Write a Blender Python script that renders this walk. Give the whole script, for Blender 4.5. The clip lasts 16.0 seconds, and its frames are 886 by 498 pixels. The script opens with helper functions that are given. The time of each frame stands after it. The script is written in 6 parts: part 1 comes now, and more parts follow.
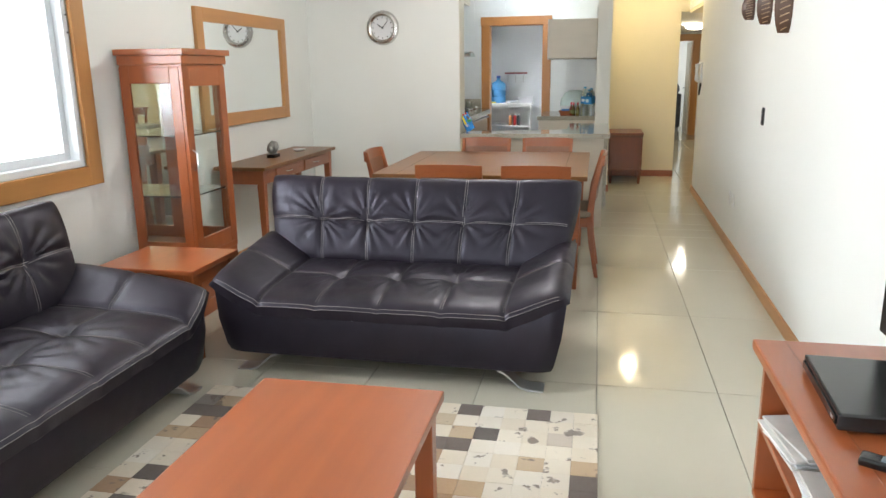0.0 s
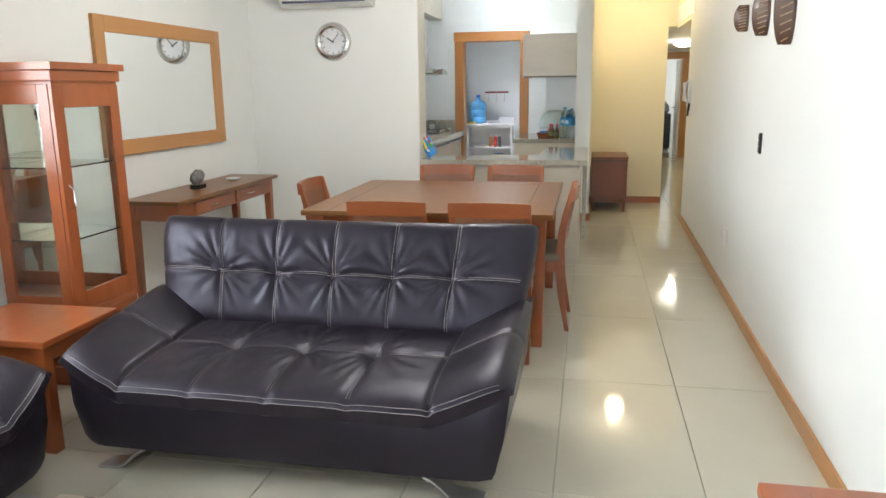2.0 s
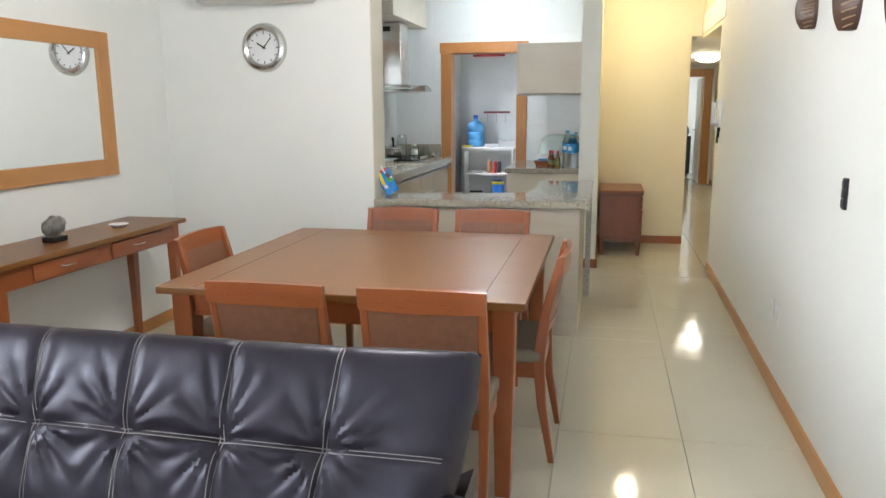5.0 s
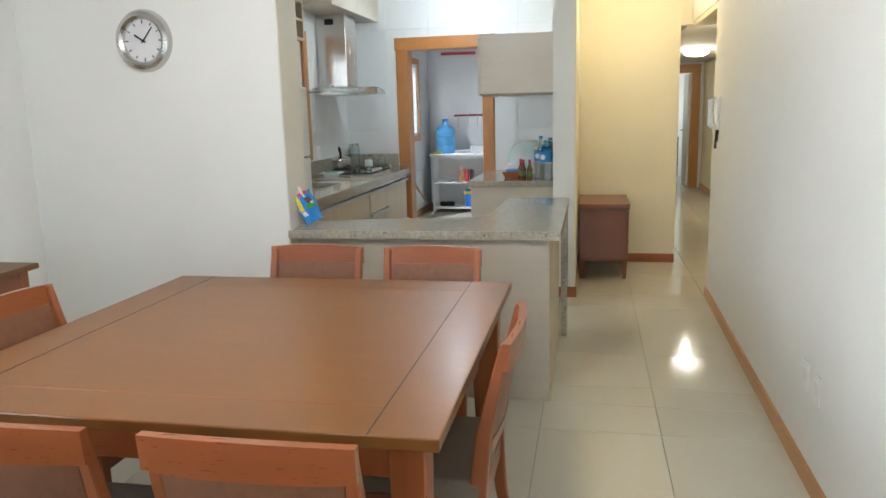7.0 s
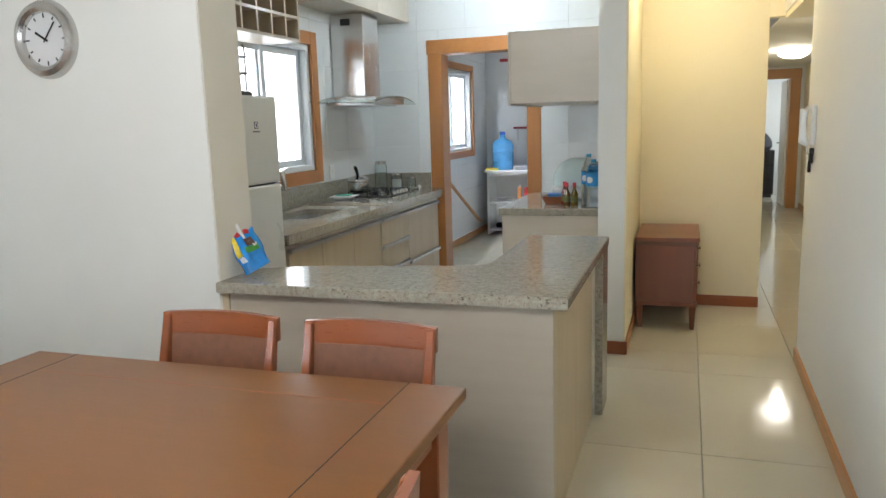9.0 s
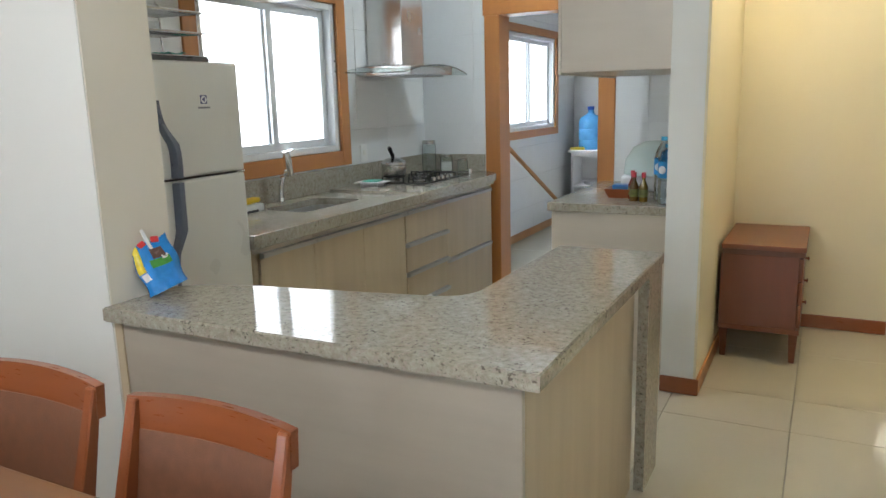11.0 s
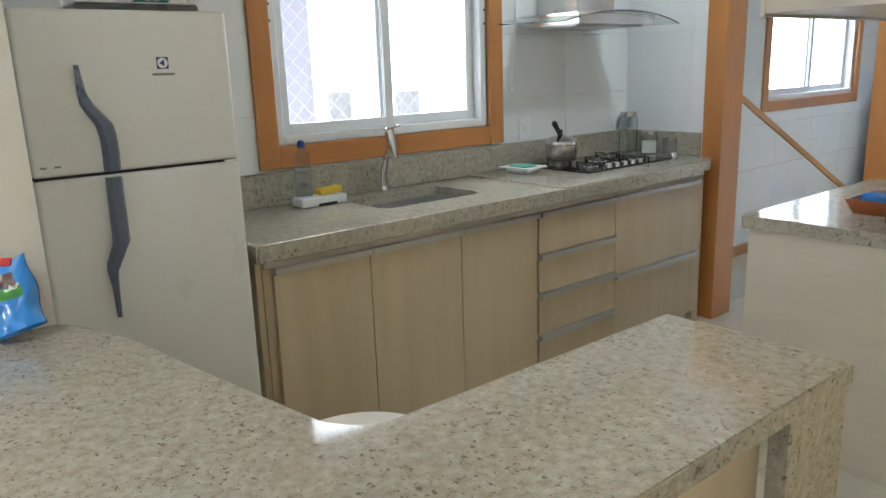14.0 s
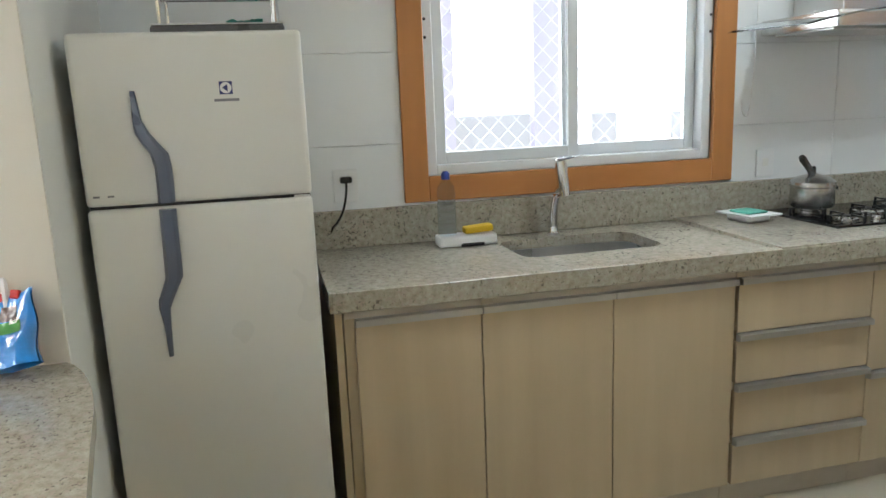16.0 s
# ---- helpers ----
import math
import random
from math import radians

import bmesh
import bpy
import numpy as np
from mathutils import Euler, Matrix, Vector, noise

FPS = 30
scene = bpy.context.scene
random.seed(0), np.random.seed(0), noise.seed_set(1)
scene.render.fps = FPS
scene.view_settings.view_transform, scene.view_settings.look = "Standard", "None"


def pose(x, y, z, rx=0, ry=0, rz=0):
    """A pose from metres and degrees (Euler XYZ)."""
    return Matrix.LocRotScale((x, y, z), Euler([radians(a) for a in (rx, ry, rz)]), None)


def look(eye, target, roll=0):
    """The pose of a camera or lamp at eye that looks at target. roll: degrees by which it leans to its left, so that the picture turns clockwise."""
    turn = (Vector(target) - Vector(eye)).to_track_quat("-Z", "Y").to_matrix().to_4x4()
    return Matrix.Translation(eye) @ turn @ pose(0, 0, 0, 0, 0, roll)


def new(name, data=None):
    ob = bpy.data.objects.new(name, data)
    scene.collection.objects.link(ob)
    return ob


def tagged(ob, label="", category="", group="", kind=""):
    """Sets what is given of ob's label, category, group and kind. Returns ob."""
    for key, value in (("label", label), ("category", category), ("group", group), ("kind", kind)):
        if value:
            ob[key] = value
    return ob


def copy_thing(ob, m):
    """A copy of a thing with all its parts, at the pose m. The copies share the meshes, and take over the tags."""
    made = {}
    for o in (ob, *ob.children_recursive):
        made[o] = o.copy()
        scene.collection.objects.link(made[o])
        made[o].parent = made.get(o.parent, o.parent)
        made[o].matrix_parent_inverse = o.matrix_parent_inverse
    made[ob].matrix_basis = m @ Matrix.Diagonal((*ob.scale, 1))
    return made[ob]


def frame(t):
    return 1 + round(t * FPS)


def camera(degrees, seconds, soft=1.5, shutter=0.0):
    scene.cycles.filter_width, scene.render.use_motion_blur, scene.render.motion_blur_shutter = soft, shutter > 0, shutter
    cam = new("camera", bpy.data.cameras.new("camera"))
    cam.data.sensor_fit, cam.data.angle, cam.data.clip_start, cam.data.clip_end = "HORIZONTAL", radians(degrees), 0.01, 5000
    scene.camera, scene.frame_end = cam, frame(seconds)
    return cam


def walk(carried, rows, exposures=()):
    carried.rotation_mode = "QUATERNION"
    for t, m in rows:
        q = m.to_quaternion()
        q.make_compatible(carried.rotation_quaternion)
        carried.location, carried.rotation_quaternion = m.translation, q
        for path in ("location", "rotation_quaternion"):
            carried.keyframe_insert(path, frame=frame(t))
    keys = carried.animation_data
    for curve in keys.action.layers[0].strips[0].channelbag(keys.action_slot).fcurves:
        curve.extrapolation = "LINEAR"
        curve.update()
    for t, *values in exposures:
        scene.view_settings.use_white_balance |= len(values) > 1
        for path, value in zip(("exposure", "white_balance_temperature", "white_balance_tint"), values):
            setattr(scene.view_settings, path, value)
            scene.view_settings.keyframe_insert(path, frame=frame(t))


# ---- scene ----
cam = camera(62.2, 16.0)
METRES, EYE, TILT, LEAN, TURN = 8.0, 1.5, 0.0, 0.0, 11.8
ROWS = [
    (0.0, 0.0, 0.0, 0.0, -0.19, -13.68, 0.79),
    (0.5, 0.0155, 0.0167, 0.0009, 0.13, -12.55, -0.42),
    (1.0, 0.0235, 0.0418, -0.0004, -0.08, -11.96, 0.26),
    (1.5, 0.028, 0.0736, 0.0013, -1.3, -11.73, -0.16),
    (2.0, 0.0394, 0.1018, -0.0008, -0.66, -12.28, 0.72),
    (2.5, 0.0519, 0.1281, 0.0008, 1.67, -11.28, 0.29),
    (3.0, 0.0555, 0.1597, -0.0, 2.06, -11.15, -0.48),
    (3.5, 0.0587, 0.1882, 0.0007, 1.29, -11.59, 0.69),
    (4.0, 0.0684, 0.2201, 0.0002, 0.97, -11.11, 0.78),
    (6.5, 0.1114, 0.3843, -0.0012, -0.63, -10.73, 0.67),
    (7.0, 0.1221, 0.419, 0.0001, -0.58, -10.65, 1.49),
    (7.5, 0.1407, 0.4525, 0.0005, 1.74, -10.1, 0.89),
    (8.0, 0.1556, 0.4844, 0.0013, 3.58, -9.99, 0.55),
    (8.5, 0.1648, 0.5202, 0.0017, 3.95, -9.64, 0.89),
    (9.0, 0.18, 0.5508, 0.0008, 6.38, -9.65, 1.72),
    (11.5, 0.2312, 0.704, -0.0, 18.35, -11.8, 1.23),
    (12.0, 0.2321, 0.7369, -0.0009, 21.77, -11.69, 1.3),
    (12.5, 0.239, 0.7633, -0.0014, 24.41, -12.03, 1.86),
    (13.0, 0.2531, 0.7892, -0.0016, 29.23, -12.67, 1.11),
    (13.5, 0.2589, 0.8161, -0.0034, 33.05, -13.29, 2.02),
    (14.0, 0.2624, 0.8447, -0.0018, 38.98, -13.79, 1.93),
    (14.5, 0.2681, 0.8754, -0.003, 45.43, -13.6, 1.28),
    (15.0, 0.2718, 0.9035, -0.0012, 52.19, -13.75, 1.97),
    (15.5, 0.268, 0.9298, -0.0021, 57.37, -13.45, 0.24),
    (16.0, 0.2666, 0.949, -0.0025, 64.35, -11.62, 2.26),
]
walk(cam, [(t, pose(0, 0, EYE, TILT, LEAN, TURN) @ pose(METRES * x, METRES * y, METRES * z, 90 + pitch, roll, yaw)) for t, x, y, z, yaw, pitch, roll in ROWS],
     exposures=[(0.0, 0.0, 6400, 10), (4.0, 0.14, 6250, 10), (9.0, -0.03, 6120, 10), (12.0, -0.02, 6060, 10), (15.0, 0.33, 6100, 10), (16.0, 0.36, 6100, 10)])

# ---- light ----
world = bpy.data.worlds.new("sky")
scene.world = world
world.use_nodes = True
wn = world.node_tree
sky = wn.nodes.new("ShaderNodeTexSky")
sky.sky_type = "NISHITA"
sky.sun_disc = False
sky.sun_elevation, sky.sun_rotation = radians(55), radians(250)
sky.air_density, sky.dust_density = 1.0, 3.0
wn.links.new(sky.outputs[0], wn.nodes["Background"].inputs[0])
wn.nodes["Background"].inputs[1].default_value = 0.13
sun_data = bpy.data.lights.new("sun", "SUN")
sun_data.energy, sun_data.angle, sun_data.color = 0.8, radians(12), (1.0, 0.96, 0.9)
sun = new("sun", sun_data)
sun.matrix_world = look((-6, 3, 12), (-2, 5, 0))


def area_lamp(name, eye, target, w, h, watts, colour):
    d = bpy.data.lights.new(name, "AREA")
    d.shape, d.size, d.size_y, d.energy, d.color = "RECTANGLE", w, h, watts, colour
    o = new(name, d)
    o.matrix_world = look(eye, target)
    return o


DAY = (0.93, 0.97, 1.0)
area_lamp("window_light_living", (-4.3, 2.2, 1.9), (0.5, 3.2, 1.62), 2.9, 1.6, 165, DAY)
area_lamp("window_light_back", (-0.6, -2.1, 1.6), (-0.6, 4, 1.8), 2.7, 2.1, 70, DAY)
area_lamp("window_light_kitchen", (-3.2, 9.08, 2.9), (-1.2, 9.0, 0.9), 1.6, 1.2, 55, DAY)
area_lamp("window_light_laundry", (-3.2, 13.3, 2.9), (-1.0, 13.3, 0.9), 1.8, 1.2, 330, (0.9, 0.93, 1.0))
# added fill inside the far bedroom, which has no window built
area_lamp("far_room_fill_light", (2.95, 18.9, 1.5), (1.2, 19.0, 1.2), 1.2, 1.2, 22, DAY)


def bulb(name, at, watts, colour, r=0.05):
    d = bpy.data.lights.new(name, "POINT")
    d.energy, d.color, d.shadow_soft_size = watts, colour, r
    o = new(name, d)
    o.location = at
    return o


bulb("hall_lamp_light", (0.55, 9.83, 2.50), 18, (1.0, 0.80, 0.48), 0.10)
bulb("corridor_lamp_light", (1.75, 10.95, 2.08), 7, (1.0, 0.86, 0.60))
bulb("corridor_lamp_light", (1.665, 14.3, 2.08), 20, (1.0, 0.90, 0.72))
bulb("kitchen_lamp_light", (-0.95, 10.1, 2.50), 16, (0.88, 0.97, 1.0))
# fill added over the dining table to lift the walls; no known lamp there
bulb("dining_fill_light", (-0.8, 5.2, 2.50), 66, (1.0, 0.97, 0.92), 0.22)


# ---- materials ----
def nodes_of(name):
    m = bpy.data.materials.new(name)
    m.use_nodes = True
    t = m.node_tree
    return m, t, t.nodes["Principled BSDF"]


def link(t, a, b):
    t.links.new(a, b)


def coords(t, scale=(1, 1, 1), rot=(0, 0, 0)):
    tc, mp = t.nodes.new("ShaderNodeTexCoord"), t.nodes.new("ShaderNodeMapping")
    mp.inputs["Scale"].default_value = scale
    mp.inputs["Rotation"].default_value = rot
    link(t, tc.outputs["Object"], mp.inputs[0])
    return mp.outputs[0]


def noise_at(t, vec, scale, detail=4, rough=0.55):
    n = t.nodes.new("ShaderNodeTexNoise")
    n.inputs["Scale"].default_value, n.inputs["Detail"].default_value, n.inputs["Roughness"].default_value = scale, detail, rough
    link(t, vec, n.inputs["Vector"])
    return n.outputs["Fac"]


def ramp(t, fac, stops):
    r = t.nodes.new("ShaderNodeValToRGB")
    e = r.color_ramp.elements
    e[0].position, e[0].color = stops[0][0], (*stops[0][1], 1)
    e[1].position, e[1].color = stops[-1][0], (*stops[-1][1], 1)
    for p, c in stops[1:-1]:
        x = e.new(p)
        x.color = (*c, 1)
    link(t, fac, r.inputs[0])
    return r.outputs[0]


def mixed(t, a, b, fac, mode="MIX"):
    m = t.nodes.new("ShaderNodeMix")
    m.data_type, m.blend_type = "RGBA", mode
    for k, v in ((0, fac), (6, a), (7, b)):
        if isinstance(v, (int, float)):
            m.inputs[k].default_value = v
        elif isinstance(v, tuple):
            m.inputs[k].default_value = (*v, 1)
        else:
            link(t, v, m.inputs[k])
    return m.outputs[2]


def bumped(t, p, height, strength, dist=0.002):
    b = t.nodes.new("ShaderNodeBump")
    b.inputs["Strength"].default_value, b.inputs["Distance"].default_value = strength, dist
    link(t, height, b.inputs["Height"])
    link(t, b.outputs[0], p.inputs["Normal"])


def shade(c, k):
    return tuple(min(1, v * k) for v in c)


def surf(name, base, rough=0.5, metal=0.0, vary=0.06, scale=3.0, fine=90.0, bump=0.15, coat=0.0, pieces=0.0):
    m, t, p = nodes_of(name)
    v = coords(t)
    big, small = noise_at(t, v, scale), noise_at(t, v, fine, 2)
    c = ramp(t, big, [(0.3, shade(base, 1 - vary)), (0.7, shade(base, 1 + vary))])
    c = mixed(t, c, shade(base, 0.8), ramp(t, small, [(0.55, (0, 0, 0)), (0.8, (vary, vary, vary))]))
    if pieces:
        oi = t.nodes.new("ShaderNodeObjectInfo")
        c = mixed(t, c, ramp(t, oi.outputs["Random"], [(0, shade(base, 1 - pieces)), (1, shade(base, 1 + pieces))]), 0.6)
    link(t, c, p.inputs["Base Color"])
    link(t, ramp(t, big, [(0.3, (rough * 0.85,) * 3), (0.7, (min(1, rough * 1.15),) * 3)]), p.inputs["Roughness"])
    p.inputs["Metallic"].default_value = metal
    p.inputs["Coat Weight"].default_value = coat
    p.inputs["Coat Roughness"].default_value = 0.06
    if bump:
        bumped(t, p, small, bump)
    return m


def wood(name, dark, light, rough=0.32, along="x", coat=0.15, grain=1.0):
    m, t, p = nodes_of(name)
    s = {"x": (0.7, 9, 9), "y": (9, 0.7, 9), "z": (9, 9, 0.7)}[along]
    v = coords(t, s)
    w = noise_at(t, v, 2.2 * grain, 3, 0.5)
    f = noise_at(t, v, 16 * grain, 3, 0.6)
    blot = noise_at(t, coords(t), 2.5, 2)
    lo3, hi3 = (tuple(a + (b - a) * k for a, b in zip(dark, light)) for k in (0.28, 0.78))
    c = ramp(t, w, [(0.2, lo3), (0.8, hi3)])
    c = mixed(t, c, shade(dark, 0.7), ramp(t, f, [(0.52, (0, 0, 0)), (0.85, (0.025, 0.025, 0.025))]))
    c = mixed(t, c, ramp(t, blot, [(0.3, shade(light, 0.8)), (0.7, shade(light, 1.05))]), 0.25)
    link(t, c, p.inputs["Base Color"])
    link(t, ramp(t, f, [(0.3, (rough * 0.97,) * 3), (0.8, (rough * 1.08,) * 3)]), p.inputs["Roughness"])
    p.inputs["Coat Weight"].default_value, p.inputs["Coat Roughness"].default_value = coat, 0.15
    bumped(t, p, f, 0.018, 0.001)
    return m


def granite(name, stops, rough=0.08):
    m, t, p = nodes_of(name)
    v = coords(t)
    warp = mixed(t, v, t.nodes.new("ShaderNodeTexNoise").outputs["Color"], 0.012, "ADD")
    c = ramp(t, noise_at(t, v, 48, 5, 0.7), stops)
    clump = noise_at(t, v, 9, 3)
    # rose and grey crystals
    vo = t.nodes.new("ShaderNodeTexVoronoi")
    vo.inputs["Scale"].default_value = 130
    link(t, warp, vo.inputs["Vector"])
    c = mixed(t, c, (0.40, 0.335, 0.29), ramp(t, vo.outputs["Color"], [(0.70, (0, 0, 0)), (0.74, (0.6, 0.6, 0.6))]))
    # dark flecks of uneven size, gathered in drifts
    fleck = t.nodes.new("ShaderNodeMath")
    fleck.operation = "MULTIPLY_ADD"
    fleck.inputs[1].default_value = 0.28
    link(t, clump, fleck.inputs[0])
    link(t, noise_at(t, warp, 85, 4, 0.62), fleck.inputs[2])
    c = mixed(t, c, (0.075, 0.062, 0.052), ramp(t, fleck.outputs[0], [(0.745, (0, 0, 0)), (0.785, (0.72, 0.72, 0.72))]))
    tiny = noise_at(t, warp, 230, 2, 0.5)
    c = mixed(t, c, (0.11, 0.095, 0.08), ramp(t, tiny, [(0.66, (0, 0, 0)), (0.71, (0.6, 0.6, 0.6))]))
    link(t, c, p.inputs["Base Color"])
    p.inputs["Roughness"].default_value = rough
    return m


def glass(name, tint=(1, 1, 1), rough=0.0, ior=1.45):
    m, t, p = nodes_of(name)
    p.inputs["Base Color"].default_value = (*tint, 1)
    p.inputs["Transmission Weight"].default_value = 1
    p.inputs["Roughness"].default_value = rough
    p.inputs["IOR"].default_value = ior
    return m


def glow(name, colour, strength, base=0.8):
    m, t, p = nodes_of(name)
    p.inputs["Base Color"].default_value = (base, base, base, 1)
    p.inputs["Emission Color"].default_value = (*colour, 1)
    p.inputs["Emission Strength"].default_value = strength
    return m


M_WALL = surf("white_wall_paint", (0.78, 0.79, 0.76), 0.55, vary=0.025, scale=1.2, fine=140, bump=0.12)
M_CREAM = surf("cream_wall_paint", (0.80, 0.74, 0.56), 0.55, vary=0.025, scale=1.2, fine=140, bump=0.12)
M_BEIGE = surf("beige_wall_paint", (0.74, 0.71, 0.63), 0.55, vary=0.03, scale=1.2, fine=140, bump=0.12)
M_CEIL = surf("ceiling_paint", (0.8, 0.8, 0.78), 0.8, vary=0.02, scale=1.5, fine=120)
M_TILE = surf("polished_porcelain", (0.56, 0.53, 0.43), 0.07, vary=0.05, scale=2.2, fine=60, bump=0.0, pieces=0.02)
M_GROUT = surf("grey_grout", (0.36, 0.345, 0.31), 0.8)
M_WTILE = surf("white_glazed_tile", (0.80, 0.82, 0.83), 0.16, vary=0.02, scale=1.5, bump=0.02, pieces=0.01)
M_WGROUT = surf("white_grout", (0.74, 0.76, 0.77), 0.8)
M_TRIM = wood("honey_wood_trim", (0.36, 0.155, 0.045), (0.56, 0.27, 0.085), 0.38, "y")
M_TRIMZ = wood("honey_wood_upright", (0.36, 0.155, 0.045), (0.56, 0.27, 0.085), 0.38, "z")
M_TRIMK = wood("orange_wood_trim", (0.36, 0.135, 0.036), (0.55, 0.235, 0.066), 0.36, "y")
M_TRIMKZ = wood("orange_wood_upright", (0.36, 0.135, 0.036), (0.55, 0.235, 0.066), 0.36, "z")
M_CHERRY = wood("cherry_wood", (0.175, 0.046, 0.015), (0.335, 0.098, 0.030), 0.28, "x", 0.35)
M_CHERRYY = wood("cherry_wood_lengthwise", (0.175, 0.046, 0.015), (0.335, 0.098, 0.030), 0.28, "y", 0.35)
M_CHERRYZ = wood("cherry_wood_upright", (0.175, 0.046, 0.015), (0.335, 0.098, 0.030), 0.3, "z", 0.3)
M_ORANGE = wood("orange_cherry_wood", (0.25, 0.060, 0.018), (0.41, 0.112, 0.032), 0.3, "y", 0.35)
M_ORANGEZ = wood("orange_cherry_upright", (0.25, 0.060, 0.018), (0.41, 0.112, 0.032), 0.3, "z", 0.35)
M_BROWN = wood("brown_table_wood", (0.155, 0.058, 0.011), (0.205, 0.080, 0.016), 0.34, "x", 0.08)
M_LAMI = wood("pale_oak_laminate", (0.42, 0.33, 0.205), (0.65, 0.535, 0.37), 0.38, "z", 0.1, 0.7)
M_LAMIX = wood("pale_oak_laminate_flat", (0.55, 0.49, 0.40), (0.68, 0.62, 0.53), 0.38, "x", 0.1)
M_PANEL = wood("grey_oak_laminate", (0.40, 0.355, 0.29), (0.53, 0.48, 0.40), 0.42, "x", 0.05)
M_MAHOG = wood("mahogany_upright", (0.115, 0.030, 0.010), (0.20, 0.058, 0.020), 0.34, "z", 0.15)
M_MAHOGY = wood("mahogany_lengthwise", (0.13, 0.036, 0.012), (0.23, 0.068, 0.024), 0.34, "y", 0.15)
M_GRAN = granite("speckled_beige_granite", [(0.28, (0.20, 0.18, 0.135)), (0.40, (0.33, 0.305, 0.24)), (0.56, (0.415, 0.39, 0.32)), (0.74, (0.49, 0.47, 0.40))])
M_ALU = surf("white_aluminium", (0.74, 0.77, 0.79), 0.35, vary=0.02, bump=0.0)
M_RAIL = surf("brushed_aluminium", (0.53, 0.53, 0.52), 0.38, 0.8, 0.05, 6, 200, 0.05)
M_STEEL = surf("brushed_steel", (0.60, 0.59, 0.57), 0.24, 1.0, 0.05, 6, 240, 0.06)
M_CHROME = surf("chrome", (0.78, 0.78, 0.79), 0.08, 1.0, 0.02, bump=0.0)
M_PANE = glass("window_glass", (0.98, 1, 1))
M_CLEAR = glass("clear_glass", (0.93, 0.98, 0.97))
M_MIRROR = surf("mirror_silver", (0.9, 0.92, 0.91), 0.005, 1.0, 0.0, bump=0.0)
M_WHITE = surf("white_enamel", (0.76, 0.76, 0.72), 0.3, vary=0.02, scale=1.5, bump=0.03, coat=0.2)
M_PLASTIC = surf("white_plastic", (0.78, 0.79, 0.79), 0.35, vary=0.02, bump=0.02)
M_BLACK = surf("black_plastic", (0.012, 0.012, 0.013), 0.22, vary=0.1, bump=0.03)
M_DARK = surf("dark_rubber", (0.02, 0.02, 0.022), 0.6)
M_SLATE = surf("slate_blue_handle", (0.13, 0.15, 0.21), 0.3, 0.2, 0.05)
M_IRON = surf("black_cast_iron", (0.02, 0.02, 0.02), 0.5, 0.3)
# building opposite: emission stands in for the daylight falling on it
M_FACADE_GLOW = glow("facade_daylight_glow", (1.0, 1.0, 1.0), 4.5)
M_LILAC_GLOW = glow("mauve_brick_glow", (0.80, 0.74, 0.98), 0.50, 0.1)
M_LATTICE_GLOW = glow("grey_lattice_glow", (0.85, 0.84, 0.88), 0.42, 0.1)


# ---- building blocks ----
def box(bm, x0, y0, z0, x1, y1, z1, bevel=0.0, seg=1):
    b = bm if not bevel else bmesh.new()
    r = bmesh.ops.create_cube(b, size=1, matrix=Matrix.Translation(((x0 + x1) / 2, (y0 + y1) / 2, (z0 + z1) / 2)) @ Matrix.Diagonal((abs(x1 - x0), abs(y1 - y0), abs(z1 - z0), 1)))
    if bevel:
        bmesh.ops.bevel(b, geom=b.edges[:], offset=bevel, segments=seg, affect="EDGES", profile=0.6)
        me = bpy.data.meshes.new("tmp")
        b.to_mesh(me)
        b.free()
        bm.from_mesh(me)
        bpy.data.meshes.remove(me)
    return bm


def boxed(x0, y0, z0, x1, y1, z1, bevel=0.0, seg=1):
    return box(bmesh.new(), x0, y0, z0, x1, y1, z1, bevel, seg)


def lathe(profile, n=28, at=(0, 0, 0), bm=None):
    """Turned shape from (radius, height) pairs."""
    bm = bm or bmesh.new()
    rings = []
    for r, z in profile:
        if r < 1e-5:
            rings.append([bm.verts.new((at[0], at[1], at[2] + z))])
        else:
            rings.append([bm.verts.new((at[0] + r * math.cos(2 * math.pi * i / n), at[1] + r * math.sin(2 * math.pi * i / n), at[2] + z)) for i in range(n)])
    for a, b in zip(rings, rings[1:]):
        for i in range(n):
            q = [a[i % len(a)], a[(i + 1) % len(a)], b[(i + 1) % len(b)], b[i % len(b)]]
            q = list(dict.fromkeys(q))
            if len(q) > 2:
                bm.faces.new(q)
    return bm


def tube(points, r, n=8, bm=None, closed=False):
    """A round rod along the points; r may be a number or one radius a point."""
    bm = bm or bmesh.new()
    pts = [Vector(p) for p in points]
    rings = []
    for i, p in enumerate(pts):
        d = (pts[min(i + 1, len(pts) - 1)] - pts[max(i - 1, 0)]).normalized()
        if closed:
            d = (pts[(i + 1) % len(pts)] - pts[i - 1]).normalized()
        up = Vector((0, 0, 1)) if abs(d.z) < 0.9 else Vector((1, 0, 0))
        u = d.cross(up).normalized()
        w = d.cross(u)
        rr = r[i] if isinstance(r, (list, tuple)) else r
        rings.append([bm.verts.new(p + rr * (u * math.cos(2 * math.pi * k / n) + w * math.sin(2 * math.pi * k / n))) for k in range(n)])
    pairs = list(zip(rings, rings[1:])) + ([(rings[-1], rings[0])] if closed else [])
    for a, b in pairs:
        for k in range(n):
            bm.faces.new((a[k], a[(k + 1) % n], b[(k + 1) % n], b[k]))
    if not closed:
        bm.faces.new(rings[0])
        bm.faces.new(rings[-1][::-1])
    return bm


